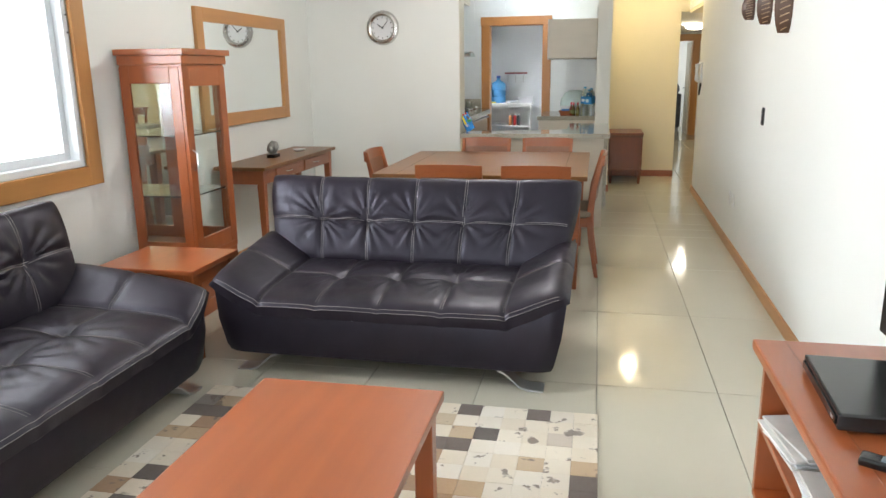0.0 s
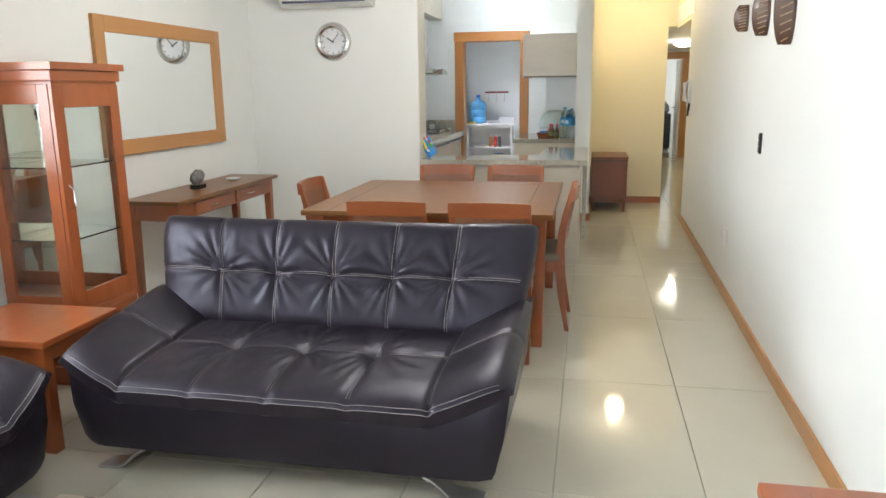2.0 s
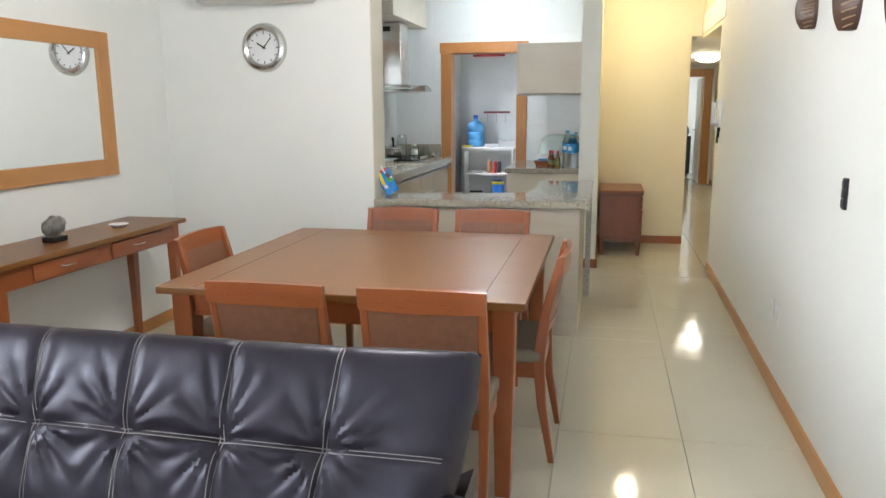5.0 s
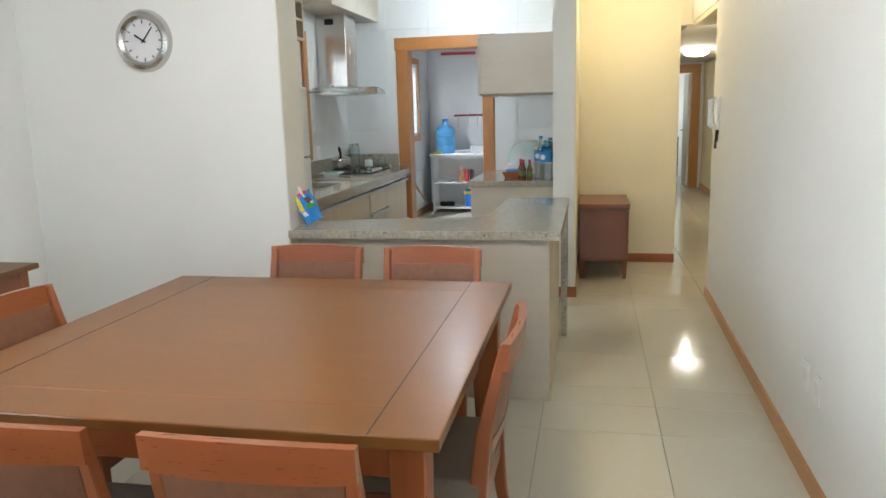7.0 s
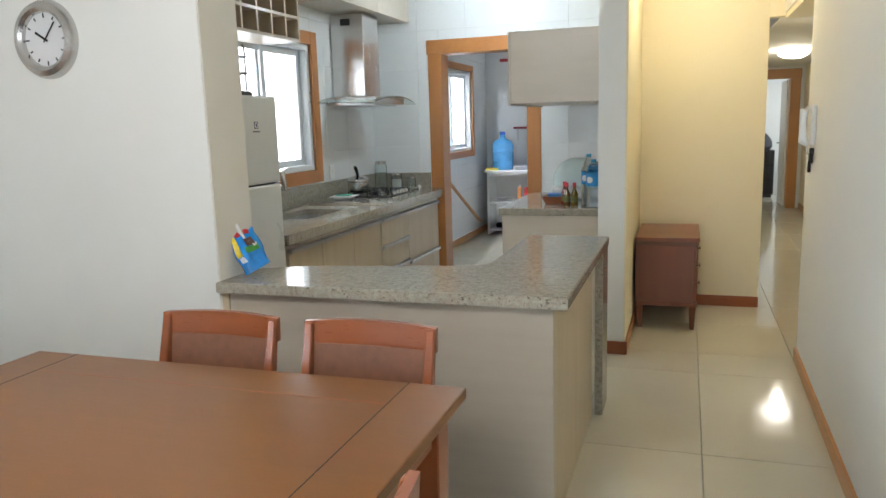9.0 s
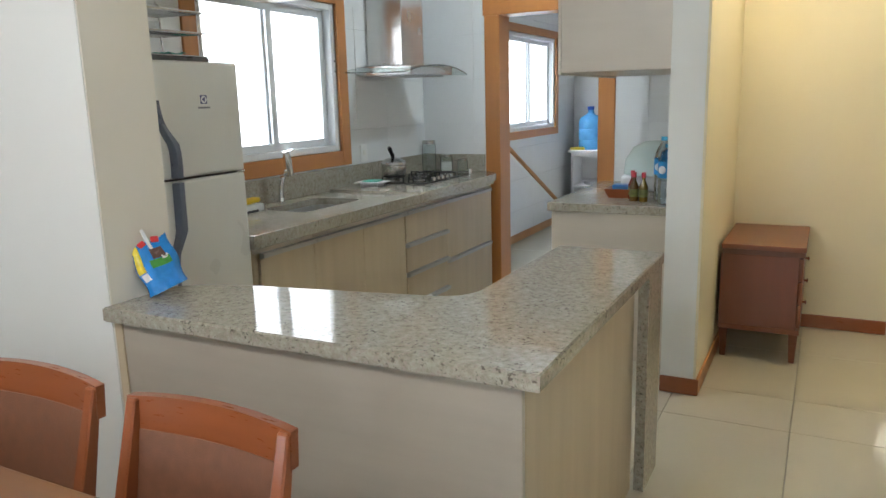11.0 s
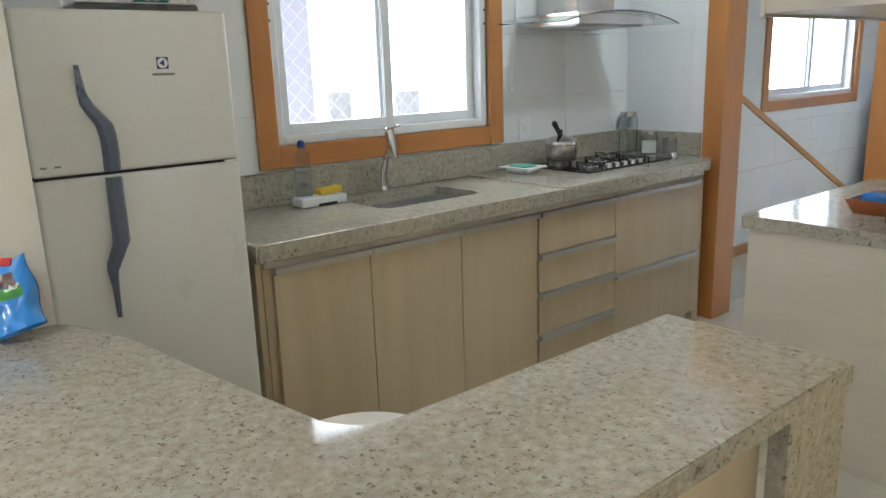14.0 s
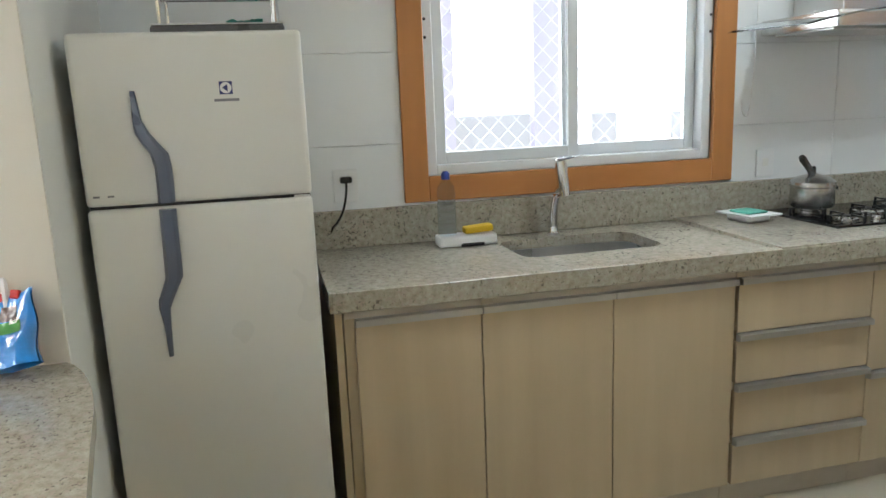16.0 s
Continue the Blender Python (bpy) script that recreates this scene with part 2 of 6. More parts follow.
def prism(outline, z0, z1, bm=None, axis="z", bevel=0.0):
    """An upright slab from a plan outline."""
    bm = bm or bmesh.new()
    f = {"z": lambda a, b, c: (a, b, c), "y": lambda a, b, c: (a, c, b), "x": lambda a, b, c: (c, a, b)}[axis]
    lo = [bm.verts.new(f(a, b, z0)) for a, b in outline]
    hi = [bm.verts.new(f(a, b, z1)) for a, b in outline]
    n = len(lo)
    bm.faces.new(lo[::-1])
    bm.faces.new(hi)
    for i in range(n):
        bm.faces.new((lo[i], lo[(i + 1) % n], hi[(i + 1) % n], hi[i]))
    if bevel:
        bmesh.ops.bevel(bm, geom=[e for e in bm.edges if e.is_boundary is False], offset=bevel, segments=2, affect="EDGES")
    return bm


def mesh_of(name, bm, material, smooth=False):
    bmesh.ops.recalc_face_normals(bm, faces=bm.faces[:])
    me = bpy.data.meshes.new(name)
    bm.to_mesh(me)
    bm.free()
    me.materials.append(material)
    if smooth:
        me.polygons.foreach_set("use_smooth", [True] * len(me.polygons))
        me.set_sharp_from_angle(angle=radians(38))
    return me


def thing(name, at=(0, 0, 0), turn=0.0, label="", category="", group=""):
    o = new(name)
    o.matrix_basis = pose(*at, 0, 0, turn)
    o.empty_display_size = 0.1
    return tagged(o, label, category, group)


def part(name, bm, material, parent, label="", smooth=False, at=None):
    o = new(name, mesh_of(name, bm, material, smooth))
    o.parent = parent
    if at is not None:
        o.matrix_basis = at
    return tagged(o, label)


def single(name, bm, material, label, category, smooth=False, at=None, group=""):
    o = new(name, mesh_of(name, bm, material, smooth))
    if at is not None:
        o.matrix_basis = at
    return tagged(o, label, category, group)


def struct(name, bm, material, label, category, smooth=False):
    return tagged(new(name, mesh_of(name, bm, material, smooth)), label, category, kind="structure")


# ---- structure ----
H = 2.70
XL, XR, YB, YC = -2.82, 1.18, -1.60, 7.12
KX, KY, PX0, PX1, PY = -2.20, 10.84, -0.02, 0.155, 9.32
CX, CY, CH = 1.07, 10.76, 2.24

struct("floor", box(box(box(bmesh.new(), -3.1, -1.9, -0.2, 1.9, 10.9, -0.006), -2.6, 10.9, -0.2, 1.0, 15.6, -0.006), 1.0, 10.9, -0.2, 3.2, 20.2, -0.006), M_GROUT, "grey grout bed under the polished floor tiles", "floor")

bm = bmesh.new()
for a in ((-3.02, -1.8, H, 1.4, 10.95, H + 0.15), (-2.5, 10.95, H, 1.0, 15.6, H + 0.15)):
    box(bm, *a)
struct("ceiling", bm, M_CEIL, "flat white painted ceiling", "ceiling")
struct("ceiling_corridor", boxed(1.17, 9.2, CH, 3.2, 20.2, CH + 0.2), M_CEIL, "lower white corridor ceiling", "ceiling")

# living room, window wall
W0, W1, WZ0, WZ1 = 0.75, 3.66, 1.0, 2.32
bm = bmesh.new()
for a in ((XL - 0.18, -1.8, 0, XL, W0, H), (XL - 0.18, W1, 0, XL, 7.55, H), (XL - 0.18, W0, 0, XL, W1, WZ0), (XL - 0.18, W0, WZ1, XL, W1, H)):
    box(bm, *a)
struct("wall_west", bm, M_WALL, "white painted wall with the living room window", "wall")
# wall behind the walker with its glazed opening
bm = bmesh.new()
for a in ((XL, -1.8, 0, -2.1, YB, H), (0.7, -1.8, 0, XR, YB, H), (-2.1, -1.8, 2.4, 0.7, YB, H), (-2.1, -1.8, 0, 0.7, YB, 0.2)):
    box(bm, *a)
struct("wall_south", bm, M_WALL, "white painted wall with a wide glazed opening", "wall")


def xr(y):
    """Face of the long wall, which runs slightly askew."""
    return 1.098 + (y - 4.4) * 0.0162


struct("wall_east", prism([(xr(-1.8), -1.8), (XR + 0.16, -1.8), (XR + 0.16, 9.44), (xr(9.44), 9.44)], 0, H), M_WALL, "long plain white painted wall", "wall")
struct("beam", box(boxed(XR, 9.44, 2.2, XR + 0.16, CY - 0.002, H), CX + 0.001, CY, CH - 0.02, 2.5, CY + 0.12, H), M_CREAM, "cream painted beam over the corridor opening", "beam")
# clock wall with its short return into the kitchen
struct("wall_clock", boxed(XL, YC, 0, -1.305, 7.38, H), M_WALL, "white painted wall with the clock", "wall")
struct("wall_return", boxed(-1.304, YC + 0.003, 0.0, -1.299, 7.378, H), M_BEIGE, "beige painted end of the kitchen wall", "wall")

# kitchen window wall, laundry behind the door wall
KW0, KW1, KZ0, KZ1 = 8.47, 9.68, 1.19, 2.12
LW0, LW1, LZ0, LZ1 = 12.55, 14.05, 1.16, 2.16
bm = bmesh.new()
for a in ((KX - 0.17, 7.38, 0, KX, KW0, H), (KX - 0.17, KW1, 0, KX, LW0, H), (KX - 0.17, LW1, 0, KX, 15.2, H), (KX - 0.17, KW0, 0, KX, KW1, KZ0), (KX - 0.17, KW0, KZ1, KX, KW1, H), (KX - 0.17, LW0, 0, KX, LW1, LZ0), (KX - 0.17, LW0, LZ1, KX, LW1, H)):
    box(bm, *a)
wall_kitchen = struct("wall_kitchen", bm, M_WGROUT, "white tiled kitchen and laundry window wall", "wall")
DX0, DX1, DZ = -1.56, -0.76, 2.13
bm = bmesh.new()
for a in ((KX, KY, 0, DX0, KY + 0.15, H), (DX1, KY, 0, CX - 0.001, KY + 0.15, H), (DX0, KY, DZ, DX1, KY + 0.15, H)):
    box(bm, *a)
wall_door = struct("wall_door", bm, M_WGROUT, "white tiled wall with the laundry doorway", "wall")
bm = boxed(KX, 14.80, 0, 0.9, 14.95, H)
box(bm, 0.3, KY + 0.15, 0, 0.45, 14.80, H)
struct("wall_laundry", bm, M_WTILE, "white tiled laundry walls", "wall")
# wall between kitchen and hall, hall end wall
bm = boxed(PX0, PY, 0, PX1, KY, H)
struct("wall_hall_side", bm, M_CREAM, "cream painted wall between kitchen and hall", "wall")
struct("wall_hall_cap", boxed(PX0 + 0.001, PY - 0.004, 0, PX1 - 0.012, PY - 0.001, H), M_WALL, "white painted end of the hall wall", "wall")
struct("wall_hall_end", boxed(PX1, CY, 0, CX, KY - 0.002, H), M_CREAM, "cream painted wall at the end of the hall", "wall")
bm = boxed(CX - 0.15, KY + 0.16, 0, CX, 20.2, CH)
box(bm, 2.24, 9.3, 0, 2.40, 17.6, CH)
box(bm, XR + 0.16, 9.3, 0, 2.24, 9.44, CH)
struct("wall_corridor", bm, M_CREAM, "cream painted corridor walls", "wall")
bm = bmesh.new()
for a in ((CX, 17.6, 0, 1.28, 17.74, CH), (2.06, 17.6, 0, 2.40, 17.74, CH), (1.28, 17.6, 2.1, 2.06, 17.74, CH), (CX, 20.05, 0, 3.2, 20.2, CH), (3.05, 17.74, 0, 3.2, 20.05, CH), (2.40, 17.6, 0, 3.2, 17.74, CH)):
    box(bm, *a)
struct("wall_corridor_end", bm, M_WALL, "white painted walls round the far doorway", "wall")


def baseboard(x0, y0, x1, y1, t=0.014, h=0.085):
    if abs(x1 - x0) < abs(y1 - y0):
        b = boxed(min(x0, x0 + t), min(y0, y1), 0, max(x0, x0 + t), max(y0, y1), h, 0.003)
        struct("baseboard", b, M_TRIM, "honey wood baseboard along the wall", "baseboard")
    else:
        b = boxed(min(x0, x1), min(y0, y0 + t), 0, max(x0, x1), max(y0, y0 + t), h, 0.003)
        struct("baseboard", b, M_CHERRY if y0 > 9 else M_TRIM, "wooden baseboard along the wall", "baseboard")


struct("baseboard", prism([(xr(YB) - 0.014, YB), (xr(YB), YB), (xr(9.44), 9.44), (xr(9.44) - 0.014, 9.44)], 0, 0.08), M_TRIM, "honey wood baseboard along the wall", "baseboard")
baseboard(XL, YB, XL, YC, 0.014)
baseboard(XL + 0.014, YC, -1.305, YC, -0.014)
baseboard(PX1, CY, CX, CY, -0.014)
baseboard(PX1, PY, PX1, CY - 0.014, 0.014)
baseboard(PX0, PY - 0.004, PX1 + 0.014, PY - 0.004, -0.014)
baseboard(KX, KY + 0.16, KX, 14.79, 0.014)
baseboard(2.24, 9.46, 2.24, 17.58, -0.014)
baseboard(KX + 0.014, 14.80, 0.3, 14.80, -0.014)


def casing(name, x0, x1, top, y, depth, w, label, upright=M_TRIMZ, flat=M_TRIM):
    """Door casing of two jambs and a head, lining an opening that faces y."""
    d = thing(name, (0, 0, 0), 0, label, "door frame")
    d["kind"] = "structure"
    part("jamb", boxed(x0 - w, y, 0, x0 + 0.025, y + depth, top - 0.025, 0.004), upright, d)
    part("jamb", boxed(x1 - 0.025, y, 0, x1 + w, y + depth, top - 0.025, 0.004), upright, d)
    part("head", boxed(x0 - w - 0.01, y - 0.004, top - 0.025, x1 + w + 0.01, y + depth, top + w, 0.004), flat, d)
    return d


casing("door_1", DX0, DX1, DZ, KY - 0.02, 0.2, 0.095, "orange-brown wood casing of the laundry doorway", M_TRIMKZ, M_TRIMK)
casing("door_2", 1.28, 2.06, 2.08, 17.56, 0.2, 0.12, "honey wood casing of the far bedroom doorway")


def window(name, x, y0, y1, z0, z1, trim, label, upright=M_TRIMZ, flat=M_TRIM):
    """Two-leaf aluminium slider in a wall that faces +x."""
    w = thing(name, (x, 0, 0), 0, label, "window")
    w["kind"] = "structure"
    for n, a in (("trim", (y0 - trim, z0 - trim, y0, z1 + trim)), ("trim", (y1, z0 - trim, y1 + trim, z1 + trim)), ("trim", (y0, z1, y1, z1 + trim)), ("trim", (y0, z0 - trim, y1, z0))):
        part(n, boxed(-0.02, a[0], a[1], 0.022, a[2], a[3], 0.003), upright if a[3] - a[1] > a[2] - a[0] else flat, w, "wooden window trim")
    f = 0.04
    for a in ((y0, z0, y0 + f, z1), (y1 - f, z0, y1, z1), (y0 + f, z0, y1 - f, z0 + f), (y0 + f, z1 - f, y1 - f, z1)):
        part("window_frame", boxed(-0.10, a[0], a[1], -0.004, a[2], a[3], 0.003), M_ALU, w, "white aluminium frame")
    mid = (y0 + y1) / 2
    for s, (a, b) in enumerate(((y0 + f, mid + 0.03), (mid - 0.03, y1 - f))):
        dx = -0.045 - 0.03 * s
        g = 0.045
        sash = bmesh.new()
        for q in ((a, z0 + f, a + g, z1 - f), (b - g, z0 + f, b, z1 - f), (a + g, z0 + f, b - g, z0 + f + g), (a + g, z1 - f - g, b - g, z1 - f)):
            box(sash, dx - 0.012, q[0], q[1], dx + 0.012, q[2], q[3], 0.002)
        so = part("sash", sash, M_ALU, w, "white aluminium sliding sash")
        p = part("pane", boxed(dx - 0.003, a + g, z0 + f + g, dx + 0.003, b - g, z1 - f - g), M_PANE, so)
        p.visible_shadow = False
    for k in range(4):
        part("screw_cap", lathe([(0.0001, 0.003), (0.005, 0.003), (0.006, 0)], 10), M_DARK, w, at=pose(-0.003, (y0 + 0.012) if k < 2 else (y1 - 0.012), z0 + (z1 - z0) * (0.55 if k % 2 else 0.62), 0, 90))
    return w


window("window_1", XL, W0, W1, WZ0, WZ1, 0.11, "white aluminium window in a honey wood frame")
window("window_2", KX, KW0, KW1, KZ0, KZ1, 0.095, "sliding kitchen window in an orange wood frame", M_TRIMKZ, M_TRIMK)
window("window_3", KX, LW0, LW1, LZ0, LZ1, 0.08, "sliding laundry window in an orange wood frame", M_TRIMKZ, M_TRIMK)
w4 = thing("window_4", (0, -1.7, 0), 0, "wide glazed balcony door of white aluminium", "window")
w4["kind"] = "structure"
for k in range(4):
    part("window_frame", boxed(-2.1 + k * 0.915, -0.03, 0.2, -2.045 + k * 0.915, 0.03, 2.4, 0.003), M_ALU, w4)
p4 = part("pane", boxed(-2.05, -0.004, 0.21, 0.65, 0.004, 2.39), M_PANE, w4)
p4.visible_shadow = False

# outside: ground, neighbour's pale facade with a mauve column and small windows, all self-lit in place of daylight
struct("ground", boxed(-400, -400, -0.5, 400, 400, -0.3), surf("concrete_yard", (0.5, 0.49, 0.46), 0.9, scale=0.5), "pale concrete ground outside", "ground")
nb = thing("neighbour_building", (-5.6, 0, -0.3), 0, "pale rendered neighbouring building with mauve columns, glowing in place of daylight", "building")
part("wall", boxed(-0.4, -6, 0, 0, 30, 7.0), M_FACADE_GLOW, nb)
# columns and lattice carry their daylight as a weaker emission
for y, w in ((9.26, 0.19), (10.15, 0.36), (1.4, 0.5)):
    part("column", boxed(0.0, y, 0, 0.12, y + w, 7.0), M_LILAC_GLOW, nb, "mauve brick column with daylight put in as glow")
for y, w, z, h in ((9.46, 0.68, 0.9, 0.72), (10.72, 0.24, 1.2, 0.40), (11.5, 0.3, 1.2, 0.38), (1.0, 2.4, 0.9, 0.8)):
    wn2 = part("window", boxed(0.0, y, z, 0.05, y + w, z + h, 0.01), M_LATTICE_GLOW, nb, "grey latticed opening with daylight put in as glow")
part("roof", boxed(-0.6, -6.1, 7.0, 0.2, 30.1, 7.25, 0.02), M_FACADE_GLOW, nb)



# ---- living room: sofas ----
def leather(name):
    m, t, p = nodes_of(name)
    v = coords(t)
    vo = t.nodes.new("ShaderNodeTexVoronoi")
    vo.inputs["Scale"].default_value = 260
    link(t, v, vo.inputs["Vector"])
    big = noise_at(t, v, 6, 4)
    link(t, ramp(t, big, [(0.3, (0.011, 0.0082, 0.0122)), (0.7, (0.0165, 0.0125, 0.019))]), p.inputs["Base Color"])
    link(t, ramp(t, noise_at(t, v, 14, 3), [(0.3, (0.34,) * 3), (0.7, (0.44,) * 3)]), p.inputs["Roughness"])
    p.inputs["Specular IOR Level"].default_value = 0.42
    p.inputs["Specular Tint"].default_value = (0.84, 0.82, 1.0, 1)
    bumped(t, p, vo.outputs["Distance"], 0.25, 0.0008)
    return m


M_LEATHER = leather("dark_brown_leather")
M_THREAD = surf("pale_thread", (0.27, 0.245, 0.24), 0.8)
M_SEAM = surf("dark_thread", (0.15, 0.135, 0.13), 0.8)
M_LINING = surf("dark_lining", (0.03, 0.03, 0.032), 0.8)


def smooth01(a, b, x):
    s = min(1, max(0, (x - a) / (b - a)))
    return s * s * (3 - 2 * s)


def cushion(place, thick, us, vs, tufts, nu=110, nv=44, fold=1.0):
    """A padded sheet: place(u, v) gives a point and normal, thick its bulge; us, vs are the sewn lines, tufts the points drawn in.
    Returns the closed mesh and its surface function."""
    def height(u, v):
        edge = (1 - abs(2 * u - 1) ** 14) * (1 - abs(2 * v - 1) ** 8)
        h = thick * max(0, edge) ** 0.42
        for s in us:
            h -= 0.008 * math.exp(-((u - s) / 0.010) ** 2)
        for s in vs:
            h -= 0.008 * math.exp(-((v - s) / 0.022) ** 2)
        for a, b in tufts:
            du, dv = (u - a) * 2.0, (v - b) * 0.62
            r = math.hypot(du, dv)
            h -= 0.020 * math.exp(-(r / 0.055) ** 2)
            if r > 0.012:
                th = math.atan2(dv, du)
                wave = math.cos(13 * th + 3 * a + 1.7 * math.sin(2 * th + 5 * a) + 4 * noise.noise(Vector((th * 0.8, a * 9, 3))))
                h += fold * 0.0030 * math.exp(-((r - 0.10) / 0.095) ** 2) * (wave - 0.35 * wave * wave)
        h += 0.003 * noise.noise(Vector((u * 14, v * 5, 1.7 + thick))) + 0.0012 * noise.noise(Vector((u * 60, v * 12, 4)))
        return h

    def at(u, v, lift=0.0):
        p, n = place(u, v)
        return Vector(p) + Vector(n) * (height(u, v) + lift)

    bm = bmesh.new()
    top = [[bm.verts.new(at(i / nu, j / nv)) for j in range(nv + 1)] for i in range(nu + 1)]
    low = [[None] * (nv + 1) for _ in range(nu + 1)]
    for i in range(nu + 1):
        for j in range(nv + 1):
            if i in (0, nu) or j in (0, nv):
                low[i][j] = bm.verts.new(place(i / nu, j / nv)[0])
    for i in range(nu):
        for j in range(nv):
            bm.faces.new((top[i][j], top[i + 1][j], top[i + 1][j + 1], top[i][j + 1]))
    ring = [(i, 0) for i in range(nu)] + [(nu, j) for j in range(nv)] + [(i, nv) for i in range(nu, 0, -1)] + [(0, j) for j in range(nv, 0, -1)]
    for k, (i, j) in enumerate(ring):
        a, b = ring[(k + 1) % len(ring)]
        bm.faces.new((low[i][j], low[a][b], top[a][b], top[i][j]))
    return bm, at


def stitch(at, path):
    """Two rows of thread along a path of (u, v)."""
    bm = bmesh.new()
    for side in (-1, 1):
        pts = []
        for k in range(len(path)):
            u, v = path[k]
            along_u = abs(path[-1][0] - path[0][0]) > abs(path[-1][1] - path[0][1])
            pts.append(at(u + (0 if along_u else side * 0.0032), v + (side * 0.009 if along_u else 0), 0.0012))
        tube(pts, 0.0014, 4, bm)
    return bm


def sofa(label, at, turn, half, recline=1.0, cols=6, seat_cols=4):
    """A sofa that faces its own -y; origin on the floor under the middle of its front edge."""
    s = thing("sofa", at, turn, label, "sofa", "leather sofas")
    flat = half - 0.28

    def arm(x, v=0.0):
        """Rise of the seat into the arm, from the crease outward."""
        q = max(0.0, (abs(x) - flat + 0.03) / (half - flat + 0.03))
        return (0.125 + 0.075 * v) * (q ** 1.25)

    # body: a tub that widens upward, its upper edge following the seat
    bm = bmesh.new()
    n = 36
    rows = []
    for z, hx, y0, y1, follow in ((0.098, half - 0.095, 0.03, 0.78, 0), (0.108, half - 0.075, 0.008, 0.82, 0), (0.14, half - 0.062, -0.004, 0.85, 0), (0.24, half - 0.03, -0.012, 0.91, 0.35), (0.33, half - 0.012, 0.0, 0.95, 0.85), (0.365, half - 0.010, 0.02, 0.95, 1.0)):
        row = []
        for side, y in ((1, y0), (-1, y1)):
            for k in range(n + 1):
                u = side * (2 * k / n - 1)
                soft = 0.030 * max(0.0, abs(u) - 0.93) / 0.07
                row.append((u * hx, y + side * soft, z + follow * arm(u * hx, 0 if side > 0 else 1)))
        rows.append([bm.verts.new(p) for p in row])
    m = len(rows[0])
    for a, b in zip(rows, rows[1:]):
        for k in range(m):
            bm.faces.new((a[k], a[(k + 1) % m], b[(k + 1) % m], b[k]))
    for r, flip in ((rows[0], 1), (rows[-1], 0)):
        for k in range(n):
            q = (r[k], r[k + 1], r[m - 2 - k], r[m - 1 - k])
            bm.faces.new(q[::-1] if flip else q)
    body = part("body", bm, M_LEATHER, s, "dark leather sofa body", True)
    part("underside_lining", boxed(-half + 0.16, 0.08, 0.080, half - 0.16, 0.74, 0.099, 0.004), M_LINING, body)

    # seat pad, rolled over its front edge and folded up into the arms
    def seat_place(u, v):
        x = (2 * u - 1) * (half + 0.005)
        out = max(0.0, (abs(x) - flat) / (half - flat))
        y = -0.055 + 0.80 * v + 0.055 * out * out * (1 - v)
        z = 0.350 + 0.015 * v + arm(x, v) - 0.018 * (1 - v) ** 6
        nx = -math.copysign(0.40 * smooth01(flat - 0.05, flat + 0.06, abs(x)), x)
        return (x, y, z), Vector((nx, -0.55 * (1 - v) ** 5, 1)).normalized()

    fold = flat / (half + 0.005)
    inner = [0.5 + (k / seat_cols - 0.5) * fold for k in range(seat_cols + 1)]
    tufts = [(u, 0.50) for u in inner[1:-1]]
    bm, f = cushion(seat_place, 0.098, inner + inner[:1] + inner[-1:], [0.50], tufts, 140, 48, 1.3)
    seat = part("seat_cushion", bm, M_LEATHER, s, "tufted dark leather seat folding up into the arms", True)
    for u in inner:
        part("stitching", stitch(f, [(u, v / 30) for v in range(2, 29)]), M_SEAM, seat, "pale double stitching")
    part("stitching", stitch(f, [(k / 90, 0.50) for k in range(3, 88)]), M_SEAM, seat, "pale double stitching")
    part("stitching", stitch(f, [(k / 110, 0.028) for k in range(2, 109)]), M_THREAD, seat, "pale double stitching")

    # reclined back
    def back_place(u, v):
        wide = half - 0.045 + 0.06 * smooth01(0.1, 0.9, v)
        x = (2 * u - 1) * wide
        y = 0.67 + (0.10 + 0.06 * recline) * v + 0.035 * v * v
        z = 0.385 + 0.488 * v + 0.016 * v * abs(2 * u - 1) ** 4
        return (x, y + 0.015, z), Vector((0, -0.85, 0.42 + 0.25 * v)).normalized()

    inner = [0.5 + (k / cols - 0.5) * 0.94 for k in range(cols + 1)][1:-1]
    bm, f = cushion(back_place, 0.105, inner, [0.5], [(u, 0.5) for u in inner], 168, 56, 1.7)
    back = part("back_cushion", bm, M_LEATHER, s, "tufted dark leather backrest with pale stitching", True)
    for u in inner:
        part("stitching", stitch(f, [(u, v / 30) for v in range(1, 30)]), M_THREAD, back, "pale double stitching")
    part("stitching", stitch(f, [(k / 100, 0.5) for k in range(2, 99)]), M_THREAD, back, "pale double stitching")
    bm = bmesh.new()
    for i in range(17):
        for v in (0, 0.25, 0.5, 0.75, 1):
            p, nn = back_place(i / 16, v)
            depth = 0.12 * math.sin(math.pi * (0.15 + 0.84 * v)) + 0.01
            bm.verts.new((p[0] * 0.985, p[1] + depth, p[2] - 0.05 * (1 - v)))
    vv = list(bm.verts)
    for i in range(16):
        for j in range(4):
            bm.faces.new((vv[i * 5 + j], vv[i * 5 + 5 + j], vv[i * 5 + 6 + j], vv[i * 5 + 1 + j]))
    for i in range(17):
        for v in (0, 0.25, 0.5, 0.75, 1):
            p, nn = back_place(i / 16, v)
            bm.verts.new((p[0] * 0.985, p[1] - 0.004, p[2]))
    vv = list(bm.verts)
    o = 85
    for i in range(16):
        for j in (0, 4):
            bm.faces.new((vv[i * 5 + j], vv[i * 5 + 5 + j], vv[o + i * 5 + 5 + j], vv[o + i * 5 + j]))
    for i in (0, 16):
        for j in range(4):
            bm.faces.new((vv[i * 5 + j], vv[i * 5 + 1 + j], vv[o + i * 5 + 1 + j], vv[o + i * 5 + j]))
